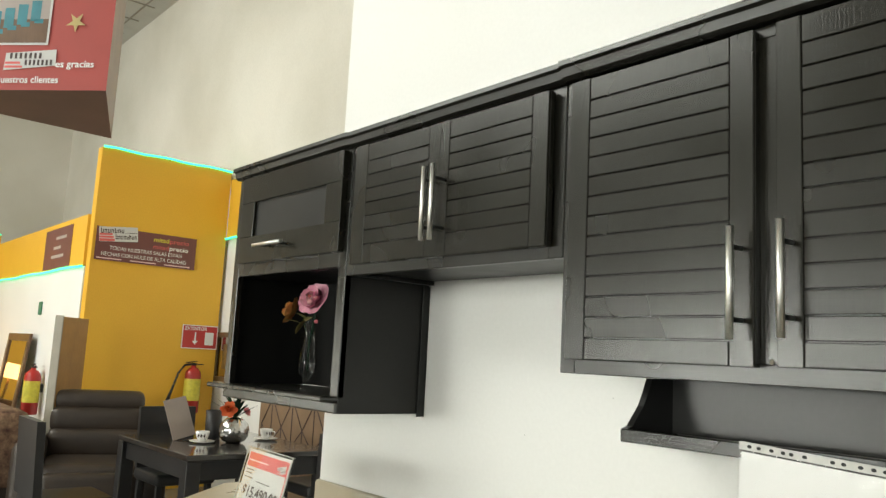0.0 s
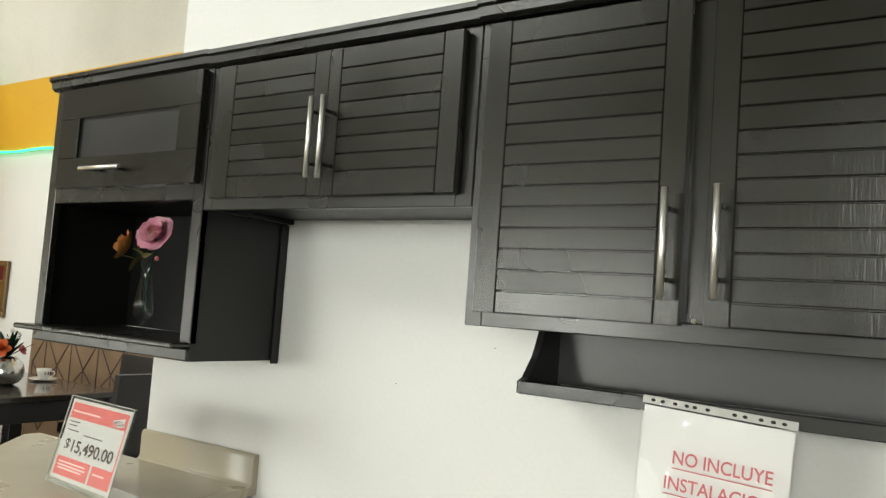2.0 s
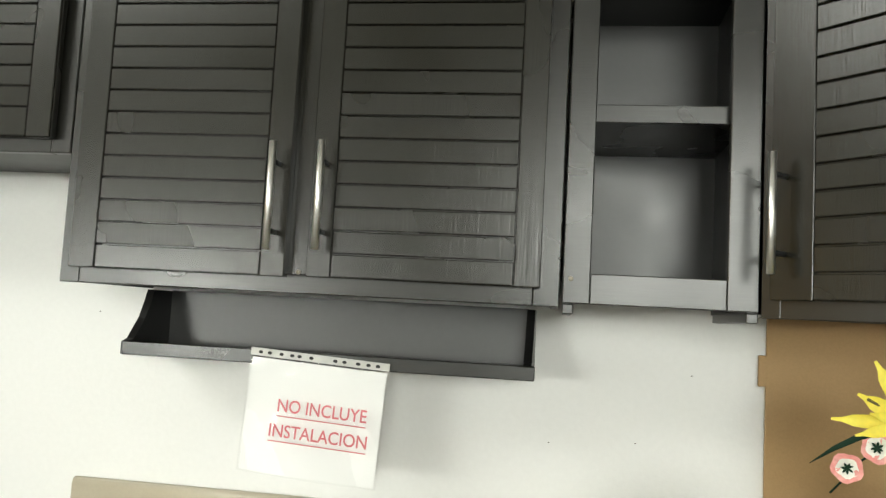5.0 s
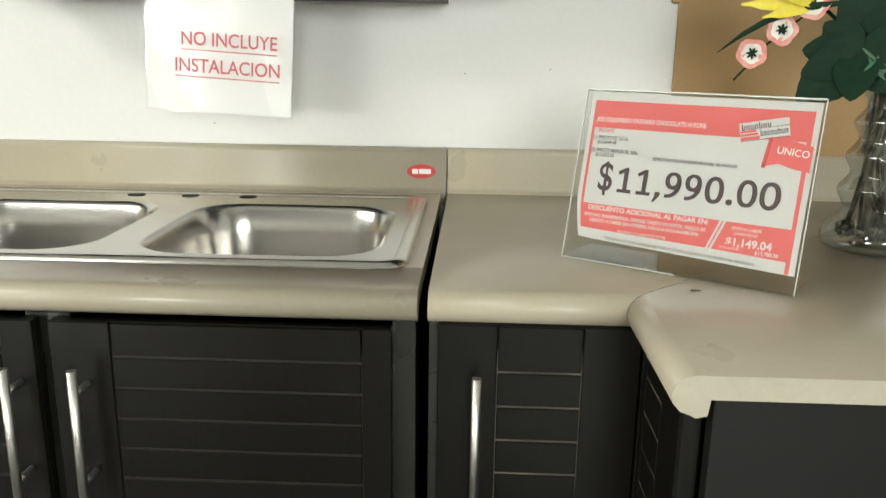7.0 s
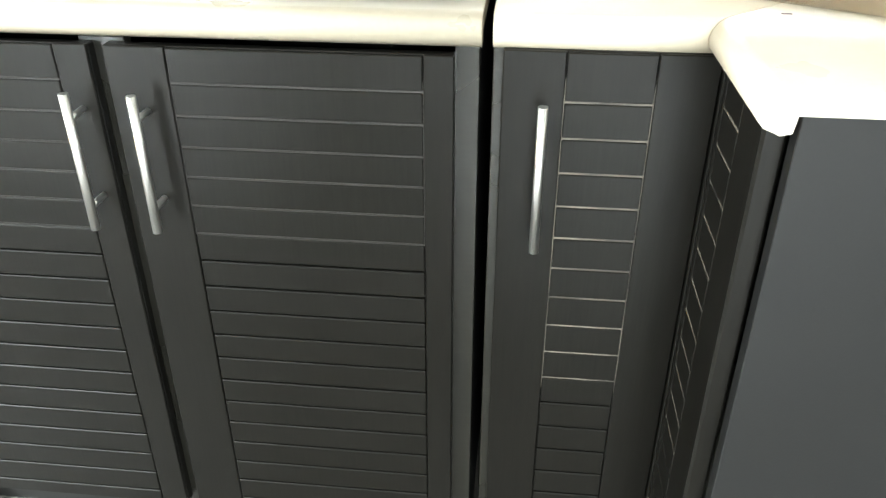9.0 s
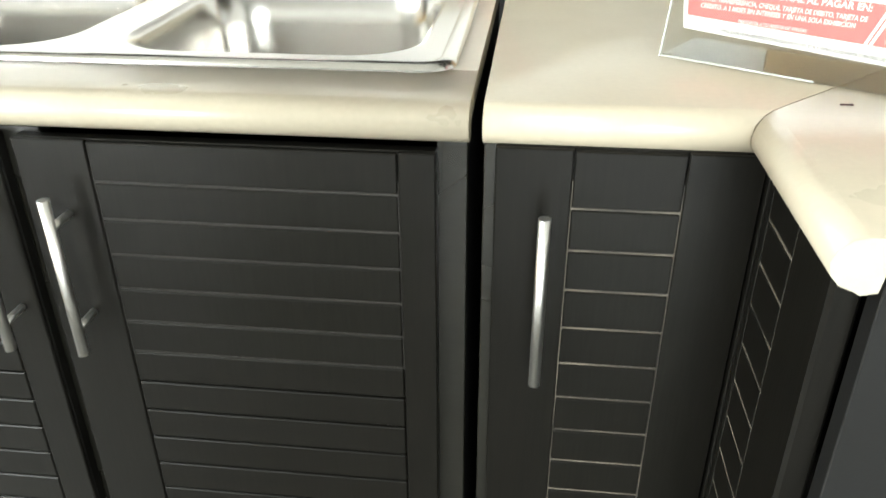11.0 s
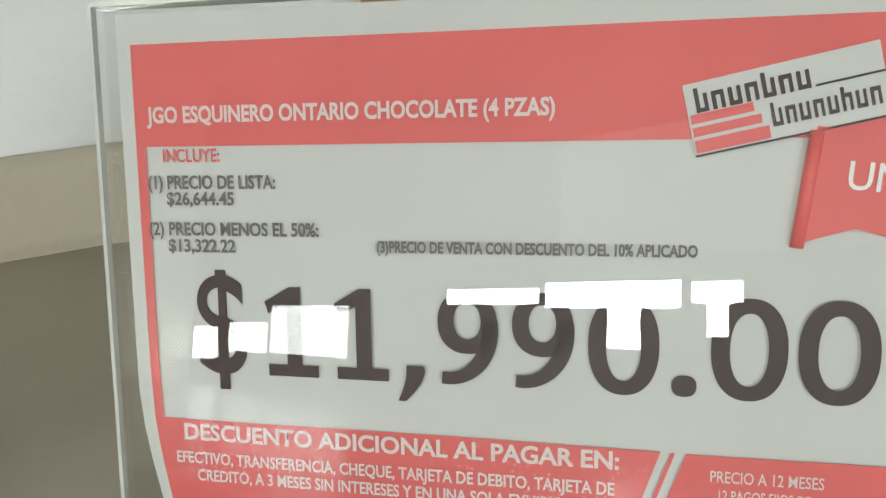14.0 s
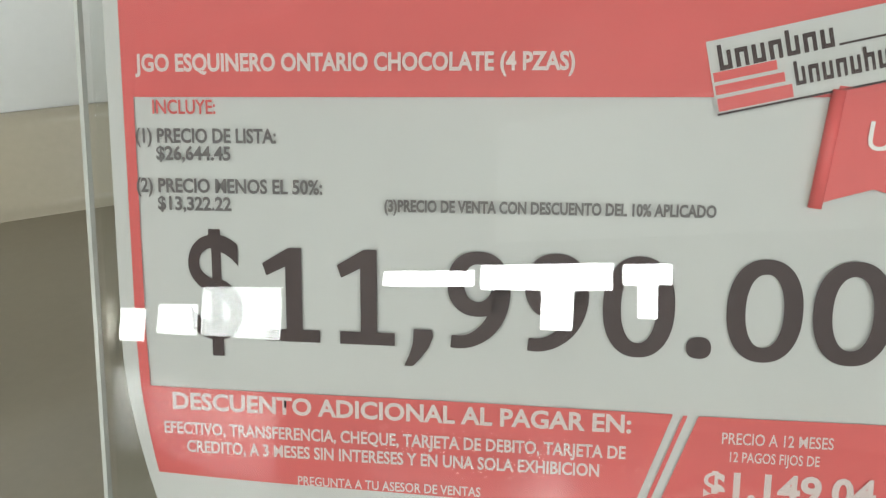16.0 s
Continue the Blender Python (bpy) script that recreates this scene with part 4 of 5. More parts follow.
def numeral_one(x0, x1):
    w, c = x1 - x0, x0 + (x1 - x0) * 0.55
    st, ft = w * 0.145, CAP * 0.135
    bm = flat(B(), [(x0 + w * 0.04, BASE), (x1, BASE), (x1, BASE + ft), (c + st, BASE + ft), (c + st, BASE + CAP), (c - st * 0.5, BASE + CAP), (x0, BASE + CAP * 0.83), (x0 + w * 0.07, BASE + CAP * 0.70), (c - st, BASE + CAP * 0.80), (c - st, BASE + ft), (x0 + w * 0.04, BASE + ft)], T)
    return numeral("price_digit", bm)


dollar = lettering("price_digit", "$", 0.0590, INK_DARK, sheet, 0.0318, 0.0, T, 0.0186, 0.0006)
ys = [v.co.y for v in dollar.data.vertices]
for v in dollar.data.vertices:
    v.co.y = 0.0858 + (v.co.y - min(ys)) * 0.0430 / (max(ys) - min(ys))
for a, b in ((0.0574, 0.0766), (0.0826, 0.1016)):
    numeral_one(a, b)
for a, b in ((0.1187, 0.1389), (0.1434, 0.1634)):
    numeral_nine(a, b)
for a, b in ((0.1677, 0.1897), (0.2050, 0.2274), (0.2302, 0.2531)):
    numeral_zero(a, b)
bm = B()
bm.faces.new([bm.verts.new((*p, T)) for p in oval(0.1973, 0.0951, 0.0038, 0.0035, 2.4, 24)])
numeral("decimal_point", bm)
numeral("comma", flat(B(), [(0.1078, 0.0976), (0.1137, 0.0976), (0.1143, 0.0955), (0.1128, 0.0915), (0.1100, 0.0878), (0.1076, 0.0852), (0.1047, 0.0852), (0.1063, 0.0888), (0.1076, 0.0930)], T))

line("offer_heading", "DESCUENTO ADICIONAL AL PAGAR EN:", 0.0083, INK_SOFT, 0.0240, 0.1780, 0.0664, 0.00024)
line("offer_line", "EFECTIVO, TRANSFERENCIA, CHEQUE, TARJETA DE DEBITO, TARJETA DE", 0.0060, INK_SOFT, 0.0205, 0.1766, 0.0575, 0.00014)
line("offer_line", "CREDITO, A 3 MESES SIN INTERESES Y EN UNA SOLA EXHIBICION", 0.0060, INK_SOFT, 0.0284, 0.1685, 0.0510, 0.00014)
line("ask_line", "PREGUNTA A TU ASESOR DE VENTAS", 0.0046, INK_SOFT, 0.0678, 0.1302, 0.0414, 0.00006)
line("months_line", "PRECIO A 12 MESES", 0.0054, INK_SOFT, 0.2060, 0.2393, 0.0644, 0.00006)
line("payments_line", "12 PAGOS FIJOS DE", 0.0048, INK_SOFT, 0.2087, 0.2356, 0.0586, 0.00006)
line("payment", "$1,149.04", 0.0128, INK_SOFT, 0.2012, 0.2529, 0.0460, 0.0004)
line("total_line", "TOTAL A PAGAR", 0.0042, INK_PINK, 0.1945, 0.2185, 0.0412)
line("total", "$13,788.50", 0.0062, INK_SOFT, 0.2352, 0.2612, 0.0392, 0.0001)
line("small_print", "(1)PRECIO DE LISTA, (2)PRECIO CON DESCUENTO DEL 50 % Y (3)PRECIO DE VENTA CON DESCUENTO DEL 10% APLICADO.", 0.0044, INK_GREY, 0.0513, 0.2375, 0.0312, 0.00008, -1.5)
logo_plate(sheet, 0.1990, 0.1660, 0.0545, T + 0.0003, 12.0)
bm = B()
flat(bm, [(0.2275, 0.1400), (0.2325, 0.1748), (0.2545, 0.1720), (0.2785, 0.1667), (0.2785, 0.1373), (0.2600, 0.1405), (0.2440, 0.1450), (0.2335, 0.1420)], 0.0016)
rib = part("ribbon", bm, INK_RED, sheet, "coral ribbon banner")
part("ribbon_roll", tube(B(), [(0.2282, 0.1392, 0.0012), (0.2326, 0.1735, 0.0012)], 0.0020, 12), INK_RED, rib)
lettering("ribbon_word", "UNICO", 0.0118, INK_WHITE, rib, 0.2410, 0.1566, 0.0019, 0.0345, 0.0001, m=Matrix.Translation((0.2410, 0.1566, 0)) @ Matrix.Rotation(radians(-5.2), 4, 'Z') @ Matrix.Translation((-0.2410, -0.1566, 0)))

# second price sign, on the neighbouring counter
sign2_m = pose(-1.905, -0.362, 0.8935, 0, 0, -4) @ pose(0, 0, 0, 90 - 13, 0, 0)
sign2 = thing("price_sign", "tilted acrylic stand with price sheet on neighbouring counter", "price sign", sign2_m)
acrylic_stand(sign2, 0.284, 0.2125, 13)
sheet2 = part("price_sheet", rect(B(), 0.006, 0.278, 0.012, 0.206, 0), PAPER, sign2)
bm = B()
rect(bm, 0.014, 0.270, 0.160, 0.198, Z)
rect(bm, 0.014, 0.170, 0.022, 0.066, Z)
rect(bm, 0.178, 0.270, 0.022, 0.066, Z)
rect(bm, 0.266, 0.271, 0.066, 0.160, Z)
part("red_print", bm, INK_RED, sheet2)
lettering("price", "$15,490.00", 0.040, INK_DARK, sheet2, 0.030, 0.082, T, 0.222, 0.0008)
bm = B()
for y, a, b in ((0.150, 0.02, 0.07), (0.141, 0.02, 0.06), (0.129, 0.02, 0.075), (0.124, 0.10, 0.19)):
    rect(bm, a, b, y, y + 0.003, T)
part("print_bar", bm, INK_GREY, sheet2)
bm = B()
for y, a, b in ((0.175, 0.02, 0.15), (0.052, 0.025, 0.15), (0.044, 0.025, 0.155), (0.037, 0.03, 0.14), (0.046, 0.19, 0.24)):
    rect(bm, a, b, y, y + 0.004, T)
part("print_bar", bm, INK_PINK, sheet2)
logo_plate(sheet2, 0.212, 0.158, 0.05, T)

# neighbouring counter
nb = thing("neighbour_counter", "beige laminate counter of the neighbouring kitchen display", "counter")
bm = B()
loft(bm, [[Vector((x, y, z)) for x, y in ((-2.52, -0.032), (-2.52, -0.085), (-2.05, -0.60), (-1.95, -0.655), (-1.545, -0.655), (-1.545, -0.032))] for z in (0.862, 0.868, 0.886, 0.892)], True, 0, False)
part("slab", bm, LAMINATE, nb)
part("upstand", extrude_x(B(), [(y, z + 0.0) for y, z in splash_profile(0.892)], -2.015, -1.545, 0, True), LAMINATE, nb)
bm = B()
bx(bm, -2.02, -1.55, -0.60, -0.03, 0.0, 0.862, 0.002)
part("body", bm, WOOD_FLAT, nb)

# hanging notice in a plastic sleeve
notice_m = Matrix.Translation((-0.459, -0.1875, 1.268)) @ Matrix.Rotation(radians(3.4), 4, 'Y') @ pose(0, 0, 0, 90, 0, 0)
notice = thing("hanging_notice", "white notice in clear punched sleeve hanging from tray", "notice", notice_m)


def wavy(x0, x1, y0, y1, z, n=14, k=8, amp=0.003):
    bm = B()
    g = [[bm.verts.new((x0 + (x1 - x0) * i / n, y0 + (y1 - y0) * j / k, z + amp * math.sin(i * 0.55 + j * 0.35) * (1 - j / k) + 0.010 * (1 - j / k) ** 2 * math.sin(math.pi * i / n))) for i in range(n + 1)] for j in range(k + 1)]
    for j in range(k):
        for i in range(n):
            bm.faces.new((g[j][i], g[j][i + 1], g[j + 1][i + 1], g[j + 1][i])).smooth = True
    return bm


part("notice_sheet", wavy(0.004, 0.240, -0.205, -0.016, 0.0), NOTICE_PAPER, notice)
bm = wavy(0.0, 0.244, -0.208, -0.012, 0.0012, 60, 48, 0.0)
for v in bm.verts:
    # folds that run out from where the sleeve is pinched and from its upper corners
    for px, py, ang, reach in ((0.122, -0.012, 212, 0.055), (0.125, -0.012, 250, 0.045), (0.128, -0.014, 288, 0.05), (0.135, -0.012, 325, 0.05), (0.0, -0.03, 12, 0.06), (0.244, -0.022, 196, 0.05), (0.05, -0.15, 70, 0.04), (0.20, -0.13, 110, 0.04)):
        dx, dy, ca, sa = v.co.x - px, v.co.y - py, math.cos(radians(ang)), math.sin(radians(ang))
        along, off = dx * ca + dy * sa, -dx * sa + dy * ca
        v.co.z += 0.0022 * math.exp(-(off / 0.0045) ** 2) * math.exp(-((along - reach * 0.5) / (reach * 0.5)) ** 2)
part("sleeve", bm, SLEEVE, notice, "clear creased plastic sleeve")
band = part("punched_band", bx(B(), 0.0, 0.244, -0.013, 0.0, 0.0, 0.0012), SLEEVE_BAND, notice)
for hx in (0.018, 0.034, 0.055, 0.074, 0.087, 0.108, 0.150, 0.166, 0.190, 0.208, 0.224):
    bm = B()
    flat(bm, [(hx + 0.004 * math.cos(i * math.pi / 6), -0.0065 + 0.0028 * math.sin(i * math.pi / 6)) for i in range(12)], 0.0016)
    part("punched_hole", bm, DARK_HOLE, band)
for word, x, w, y in (("NO INCLUYE", 0.064, 0.154, -0.100), ("INSTALACION", 0.054, 0.169, -0.142)):
    lettering("notice_word", word, 0.030, INK_RED_TEXT, notice, x, y, 0.0135, w, 0.0003)
    bm = B()
    bx(bm, x, x + w, y - 0.0085, y - 0.0068, 0.0132, 0.0138)
    part("underline", bm, INK_RED_TEXT, notice)


# ---- flowers ----
def petal(bm, m, ln, w, cup=0.3, mi=0, tip=0.2, n=5):
    """One curved petal from the origin along +x of m, bending up."""
    rows = []
    for i in range(n + 1):
        t = i / n
        ww = w * math.sin(math.pi * (0.12 + 0.80 * t)) ** 0.8 * (1 if t < 0.85 else 1 - tip)
        row = []
        for j in (-1, -0.45, 0.45, 1):
            row.append(bm.verts.new(m @ Vector((ln * t * (1 - 0.12 * cup * t), ww * j, cup * ln * t * t + 0.25 * ww * abs(j) ** 2))))
        rows.append(row)
    for a, b in zip(rows, rows[1:]):
        for k in range(3):
            f = bm.faces.new((a[k], a[k + 1], b[k + 1], b[k]))
            f.material_index, f.smooth = mi, True


def blossom(bm, m, size, layers, mi=0, width=0.42):
    for k, (count, cup, scale) in enumerate(layers):
        for i in range(count):
            a = 360 * i / count + k * 33 + random.uniform(-9, 9)
            petal(bm, m @ pose(0, 0, 0.02 * size * k, 0, 0, a) @ pose(0, 0, 0, 0, -18 * k + random.uniform(-8, 8), 0), size * scale, size * width * scale, cup + random.uniform(-0.1, 0.1), mi)
    return bm


def leaf(bm, m, ln, w, droop=-0.2, mi=0):
    petal(bm, m, ln, w, droop, mi, 0.55, 6)


def facing(p, d, roll=0):
    """A pose at p whose z axis points along d."""
    return Matrix.Translation(p) @ Vector(d).to_track_quat('Z', 'Y').to_matrix().to_4x4() @ pose(0, 0, 0, 0, 0, roll)


# pink peony in a slim glass, in the niche
fv = thing("glass_bud_vase", "slim clear glass vase with pink and orange silk flowers", "flower vase", pose(-1.815, -0.20, 1.2665))
part("vase", turned(B(), [(0.026, 0.0), (0.028, 0.003), (0.010, 0.008), (0.006, 0.022), (0.008, 0.034), (0.022, 0.045), (0.027, 0.06), (0.025, 0.085), (0.017, 0.13), (0.014, 0.16), (0.017, 0.19), (0.024, 0.215)], n=20, close_ends=False), GLASS, fv, "clear waisted glass vase")
bm = B()
tube(bm, [(0, 0, 0.055), (0.004, 0, 0.14), (0.045, -0.01, 0.24)], 0.0028, 6)
tube(bm, [(0.003, 0.002, 0.06), (-0.004, 0, 0.15), (-0.045, -0.005, 0.215)], 0.0022, 6)
tube(bm, [(0.0, -0.003, 0.06), (0.004, 0, 0.16), (0.05, -0.01, 0.20)], 0.0015, 6)
part("stem", bm, LEAF, fv)
pm = facing((0.052, -0.015, 0.255), (0.25, -0.85, 0.35))
bm = B()
bmesh.ops.create_icosphere(bm, subdivisions=2, radius=0.008, matrix=pm @ Matrix.Translation((0, 0, 0.012)))
peony = part("peony", bm, PETAL_BLUSH, fv, "large pink peony")
for k, (count, cup, scale) in enumerate(((6, 0.30, 1.0), (6, 0.55, 0.84), (6, 0.8, 0.62), (6, 1.0, 0.42))):
    for n in range(count):
        bm = B()
        petal(bm, pm @ pose(0, 0, 0.0011 * k, 0, 0, 60 * n + k * 33 + random.uniform(-9, 9)) @ pose(0, 0, 0, 0, -18 * k + random.uniform(-8, 8), 0), 0.055 * scale, 0.033 * scale, cup + random.uniform(-0.1, 0.1), 0)
        part("petal", bm, PETAL_PINK if k < 2 or n % 2 else PETAL_BLUSH, peony)
part("orange_bloom", blossom(B(), facing((-0.068, -0.012, 0.225), (-0.6, -0.7, 0.3)), 0.047, ((6, 0.4, 1.0), (6, 0.7, 0.75), (4, 1.0, 0.5)), width=0.55), PETAL_ORANGE, fv, "faded orange bloom")
bm = B()
for a, p, ln in ((200, (-0.02, -0.005, 0.20), 0.05), (235, (-0.03, -0.01, 0.19), 0.055), (160, (-0.02, 0, 0.24), 0.055), (110, (-0.01, 0.0, 0.23), 0.045), (260, (0.0, -0.01, 0.20), 0.04), (300, (0.02, -0.01, 0.21), 0.035)):
    leaf(bm, pose(*p, 0, 0, a) @ pose(0, 0, 0, 0, random.uniform(-60, 40), 0), ln, 0.012)
part("foliage", bm, LEAF_OLIVE, fv)
bm = B()
bmesh.ops.create_icosphere(bm, subdivisions=2, radius=0.006, matrix=Matrix.Translation((0.052, -0.012, 0.197)))
part("berry", bm, INK_RED_TEXT, fv)

# lilies and blossom in a rippled glass vase on the corner worktop
lv = thing("rippled_glass_vase", "rippled smoky glass vase with yellow lilies and leaves", "flower vase", pose(0.629, -0.389, 0.9005))
VIEW = Vector((-0.43, -0.90, 0.06))


def spray(dx, dz, toward=0.0):
    """A place in the bouquet: sideways, up, and out to the front."""
    return Vector((0.90 * dx - 0.43 * toward, -0.43 * dx - 0.90 * toward, dz - 0.022 * min(1.0, dz / 0.3)))


prof = [(0.058, 0.0), (0.066, 0.004), (0.069, 0.016), (0.066, 0.030)] + [(0.058 - 0.118 * z + 0.0055 * math.cos((z - 0.036) / 0.046 * 2 * math.pi), z) for z in [0.036 + 0.0055 * k for k in range(36)]] + [(0.036, 0.236)]
part("vase", turned(B(), prof, n=32, close_ends=False), GLASS_DARK, lv, "rippled clear smoky glass")
part("vase_base", turned(B(), [(0.004, 0.0006), (0.056, 0.0006), (0.060, 0.006), (0.004, 0.008)], n=28), GLASS_DARK, lv, "thick glass base")
bm = B()
for k in range(70):
    a, r = random.uniform(0, 6.28), 0.052 * random.random() ** 0.5
    bmesh.ops.create_icosphere(bm, subdivisions=1, radius=random.uniform(0.003, 0.006), matrix=Matrix.Translation((r * math.cos(a), r * math.sin(a), random.uniform(0.012, 0.034))))
part("filler", bm, PEBBLE, lv, "pale green brown gravel filler")
bm = B()
for k in range(26):
    a, b, r0, r1 = random.uniform(0, 6.28), random.uniform(0, 6.28), random.uniform(0.01, 0.045), random.uniform(0.004, 0.022)
    tube(bm, [(r0 * math.cos(a), r0 * math.sin(a), 0.022), (0.024 * math.cos(b), 0.024 * math.sin(b), random.uniform(0.09, 0.14)), (r1 * math.cos(a + 2), r1 * math.sin(a + 2), 0.245)], random.uniform(0.0016, 0.0034), 5)
part("inner_stems", bm, [LEAF_DEEP], lv, "dark crossed stems inside the glass")
bm = B()
for pts in ([(0, 0.235), (-0.048, 0.30), (-0.104, 0.350)], [(0, 0.235), (0.02, 0.30), (0.055, 0.365)]):
    tube(bm, [spray(*p) for p in pts], 0.0028, 6)
tube(bm, [spray(*p, 0.012) for p in ((-0.03, 0.30), (-0.083, 0.352), (-0.110, 0.345), (-0.147, 0.312), (-0.183, 0.280), (-0.190, 0.262), (-0.205, 0.242))], 0.0017, 6)
part("stem", bm, LEAF, lv)
# each lily: long petals that open out from a narrow throat
for p, petals in (((-0.104, 0.350), ((120, 0.105, 0.020, 16), (92, 0.104, 0.014, 4), (181, 0.112, 0.017, 22), (197, 0.086, 0.015, 34), (152, 0.088, 0.021, 30), (168, 0.070, 0.015, 46))), ((0.055, 0.365), ((70, 0.10, 0.020, 16), (40, 0.10, 0.018, 26), (105, 0.085, 0.016, 8), (10, 0.09, 0.017, 30), (130, 0.075, 0.018, 34), (-25, 0.08, 0.017, 20)))):
    fm = facing(spray(*p, 0.01), VIEW)
    bm = B()
    mid = radians(sum(q[0] for q in petals) / len(petals))
    tube(bm, [fm @ Vector((0, 0, 0)), fm @ Vector((0.035 * math.cos(mid), 0.035 * math.sin(mid), 0.012)), fm @ Vector((0.060 * math.cos(mid), 0.060 * math.sin(mid), 0.028))], [0.004, 0.0015, 0.0022], 6)
    bloom = part("lily", bm, [LEAF_OLIVE], lv, "yellow lily bloom")
    for a, ln, w, up in petals:
        bm = B()
        petal(bm, fm @ pose(0, 0, 0, 0, 0, a) @ pose(0, 0, 0, 0, -up, 0), ln * 0.86, w * 0.56, -0.18, 0, 0.45, 8)
        part("petal", bm, PETAL_YELLOW, bloom)
for dx, dz in ((-0.183, 0.283), (-0.147, 0.315), (-0.110, 0.347)):
    turn_ = random.uniform(0, 70)
    fm = facing(spray(dx, dz, 0.016), VIEW + Vector((random.uniform(-0.2, 0.2), 0, random.uniform(-0.1, 0.3))), turn_)
    bs = part("small_blossom", blossom(B(), fm, 0.0215, ((5, 0.16, 1.0),), width=0.62), PETAL_CORAL, lv, "white blossom with coral tips")
    part("white_heart", blossom(B(), fm @ pose(0, 0, 0.0012), 0.0150, ((5, 0.22, 1.0),), width=0.60), PETAL_WHITE, bs)
    part("sepals", blossom(B(), fm @ pose(0, 0, 0.0045, 0, 0, 20), 0.0085, ((7, 0.3, 1.0),), width=0.20), LEAF, bs)
# broad leaves round one whorl, with toothed edges
whorl = facing(spray(-0.048, 0.285, 0.022), VIEW)
for k, (a, ln, w, up) in enumerate(((92, 0.124, 0.031, 4), (48, 0.094, 0.027, 14), (178, 0.070, 0.026, 20), (205, 0.078, 0.024, 30), (226, 0.100, 0.033, 26), (268, 0.070, 0.026, 34), (318, 0.075, 0.028, 22), (10, 0.095, 0.030, 12), (140, 0.060, 0.024, 6))):
    bm = B()
    m = whorl @ pose(0, 0, 0.0016 * k, 0, 0, a) @ pose(0, 0, 0, 0, -up, 0)
    rows, n = [], 18
    for i in range(n + 1):
        t = i / n
        ww = w * math.sin(math.pi * min(1.0, 0.04 + 0.96 * t ** 0.85)) ** 0.75 + (0.0009 if i % 2 else 0.0)
        rows.append([bm.verts.new(m @ Vector((ln * t, ww * q, -0.14 * ln * t * t - 0.10 * ww + 0.22 * ww * abs(q)))) for q in (-1, -0.5, 0, 0.5, 1)])
    for p, q in zip(rows, rows[1:]):
        for i in range(4):
            bm.faces.new((p[i], p[i + 1], q[i + 1], q[i])).smooth = True
    part("leaf", bm, LEAF, lv, "broad dark green toothed leaf")
bm = B()
pts = [spray(*p, 0.02) for p in ((-0.080, 0.350), (-0.125, 0.345), (-0.165, 0.330), (-0.200, 0.308), (-0.230, 0.283))]
blade = [0.0035, 0.0060, 0.0055, 0.0040, 0.0006]
rows = [[bm.verts.new(p + Vector((0, 0, w * k)) + VIEW * (0.002 if k == 0 else 0)) for k in (-1, 0, 1)] for p, w in zip(pts, blade)]
for p, q in zip(rows, rows[1:]):
    for i in range(2):
        bm.faces.new((p[i], p[i + 1], q[i + 1], q[i])).smooth = True
part("blade_leaf", bm, LEAF, lv, "long narrow green blade")
bm = B()
for i in range(70):
    a = random.uniform(0, 360)
    c = spray(random.uniform(-0.03, 0.035), random.uniform(0.245, 0.285), random.uniform(0.02, 0.045))
    leaf(bm, facing(c, VIEW) @ pose(0, 0, 0, 0, 0, a) @ pose(0, 0, 0, 0, random.uniform(-50, 20), 0), random.uniform(0.012, 0.026), 0.0022, -0.2)
part("fern_sprig", bm, FERN, lv, "curly blue green fern sprig")
solid("paper_slip", rect(B(), 0, 0.13, 0, 0.16, 0), PAPER, "white paper lying on the worktop by the vase", "paper", m=pose(0.52, -0.30, 0.9025, 0, 3, 24))

# ---- shop beyond: hanging promotion box ----
promo = thing("hanging_promo_box", "dark red three-sided promotional box hanging from ceiling", "hanging sign", pose(-3.1, -0.48, 2.395, 0, 0, 42.4))
# local x runs along the printed face to its near corner, y goes back from it
tri = [(-1.0, 0.0), (0.0, 0.0), (-0.393, 0.726)]
bm = B()
a, b, c = [Vector((x, y, 0)) for x, y in tri]
up = Vector((0, 0, 0.95))
va = [bm.verts.new(p) for p in (a, b, c)]
vb = [bm.verts.new(p + up) for p in (a, b, c)]
bm.faces.new(va).material_index = 1
bm.faces.new(list(reversed(vb))).material_index = 1
for i, k in ((0, 0), (1, 2), (2, 2)):
    bm.faces.new((va[i], va[(i + 1) % 3], vb[(i + 1) % 3], vb[i])).material_index = k
part("box", bm, [RED_BOX, BROWN_BOX, CARD_SIDE], promo)
for p in tri:
    part("cord", tube(B(), [(p[0] * 0.9 - 0.04, p[1] * 0.9 + 0.02, 0.94), (p[0] * 0.9 - 0.04, p[1] * 0.9 + 0.02, H - 2.395)], 0.002, 5), CARD_SIDE, promo)
face = pose(0, -0.003, 0, 90, 0, 0)


def on_face(name, bm, material, label=""):
    bmesh.ops.transform(bm, matrix=face, verts=bm.verts)
    return part(name, bm, material, promo, label)


lettering("slogan", "es gracias", 0.042, INK_WHITE, promo, -0.235, 0.098, 0.002, 0.172, 0.0006, m=face)
lettering("slogan", "a nuestros clientes", 0.042, INK_WHITE, promo, -0.525, 0.030, 0.002, 0.310, 0.0006, m=face)
lettering("slogan", "El éxito de", 0.042, INK_WHITE, promo, -0.655, 0.098, 0.002, 0.165, 0.0006, m=face)
bm = B()
flat(bm, [(-0.47, 0.085), (-0.235, 0.105), (-0.238, 0.175), (-0.465, 0.160)], 0.0015)
on_face("logo_plate", bm, PAPER, "white plate with dark bars and red stripes")
bm = B()
rect(bm, -0.465, -0.385, 0.095, 0.105, 0.003)
rect(bm, -0.465, -0.395, 0.112, 0.122, 0.003)
on_face("stripe", bm, INK_RED)
bm = B()
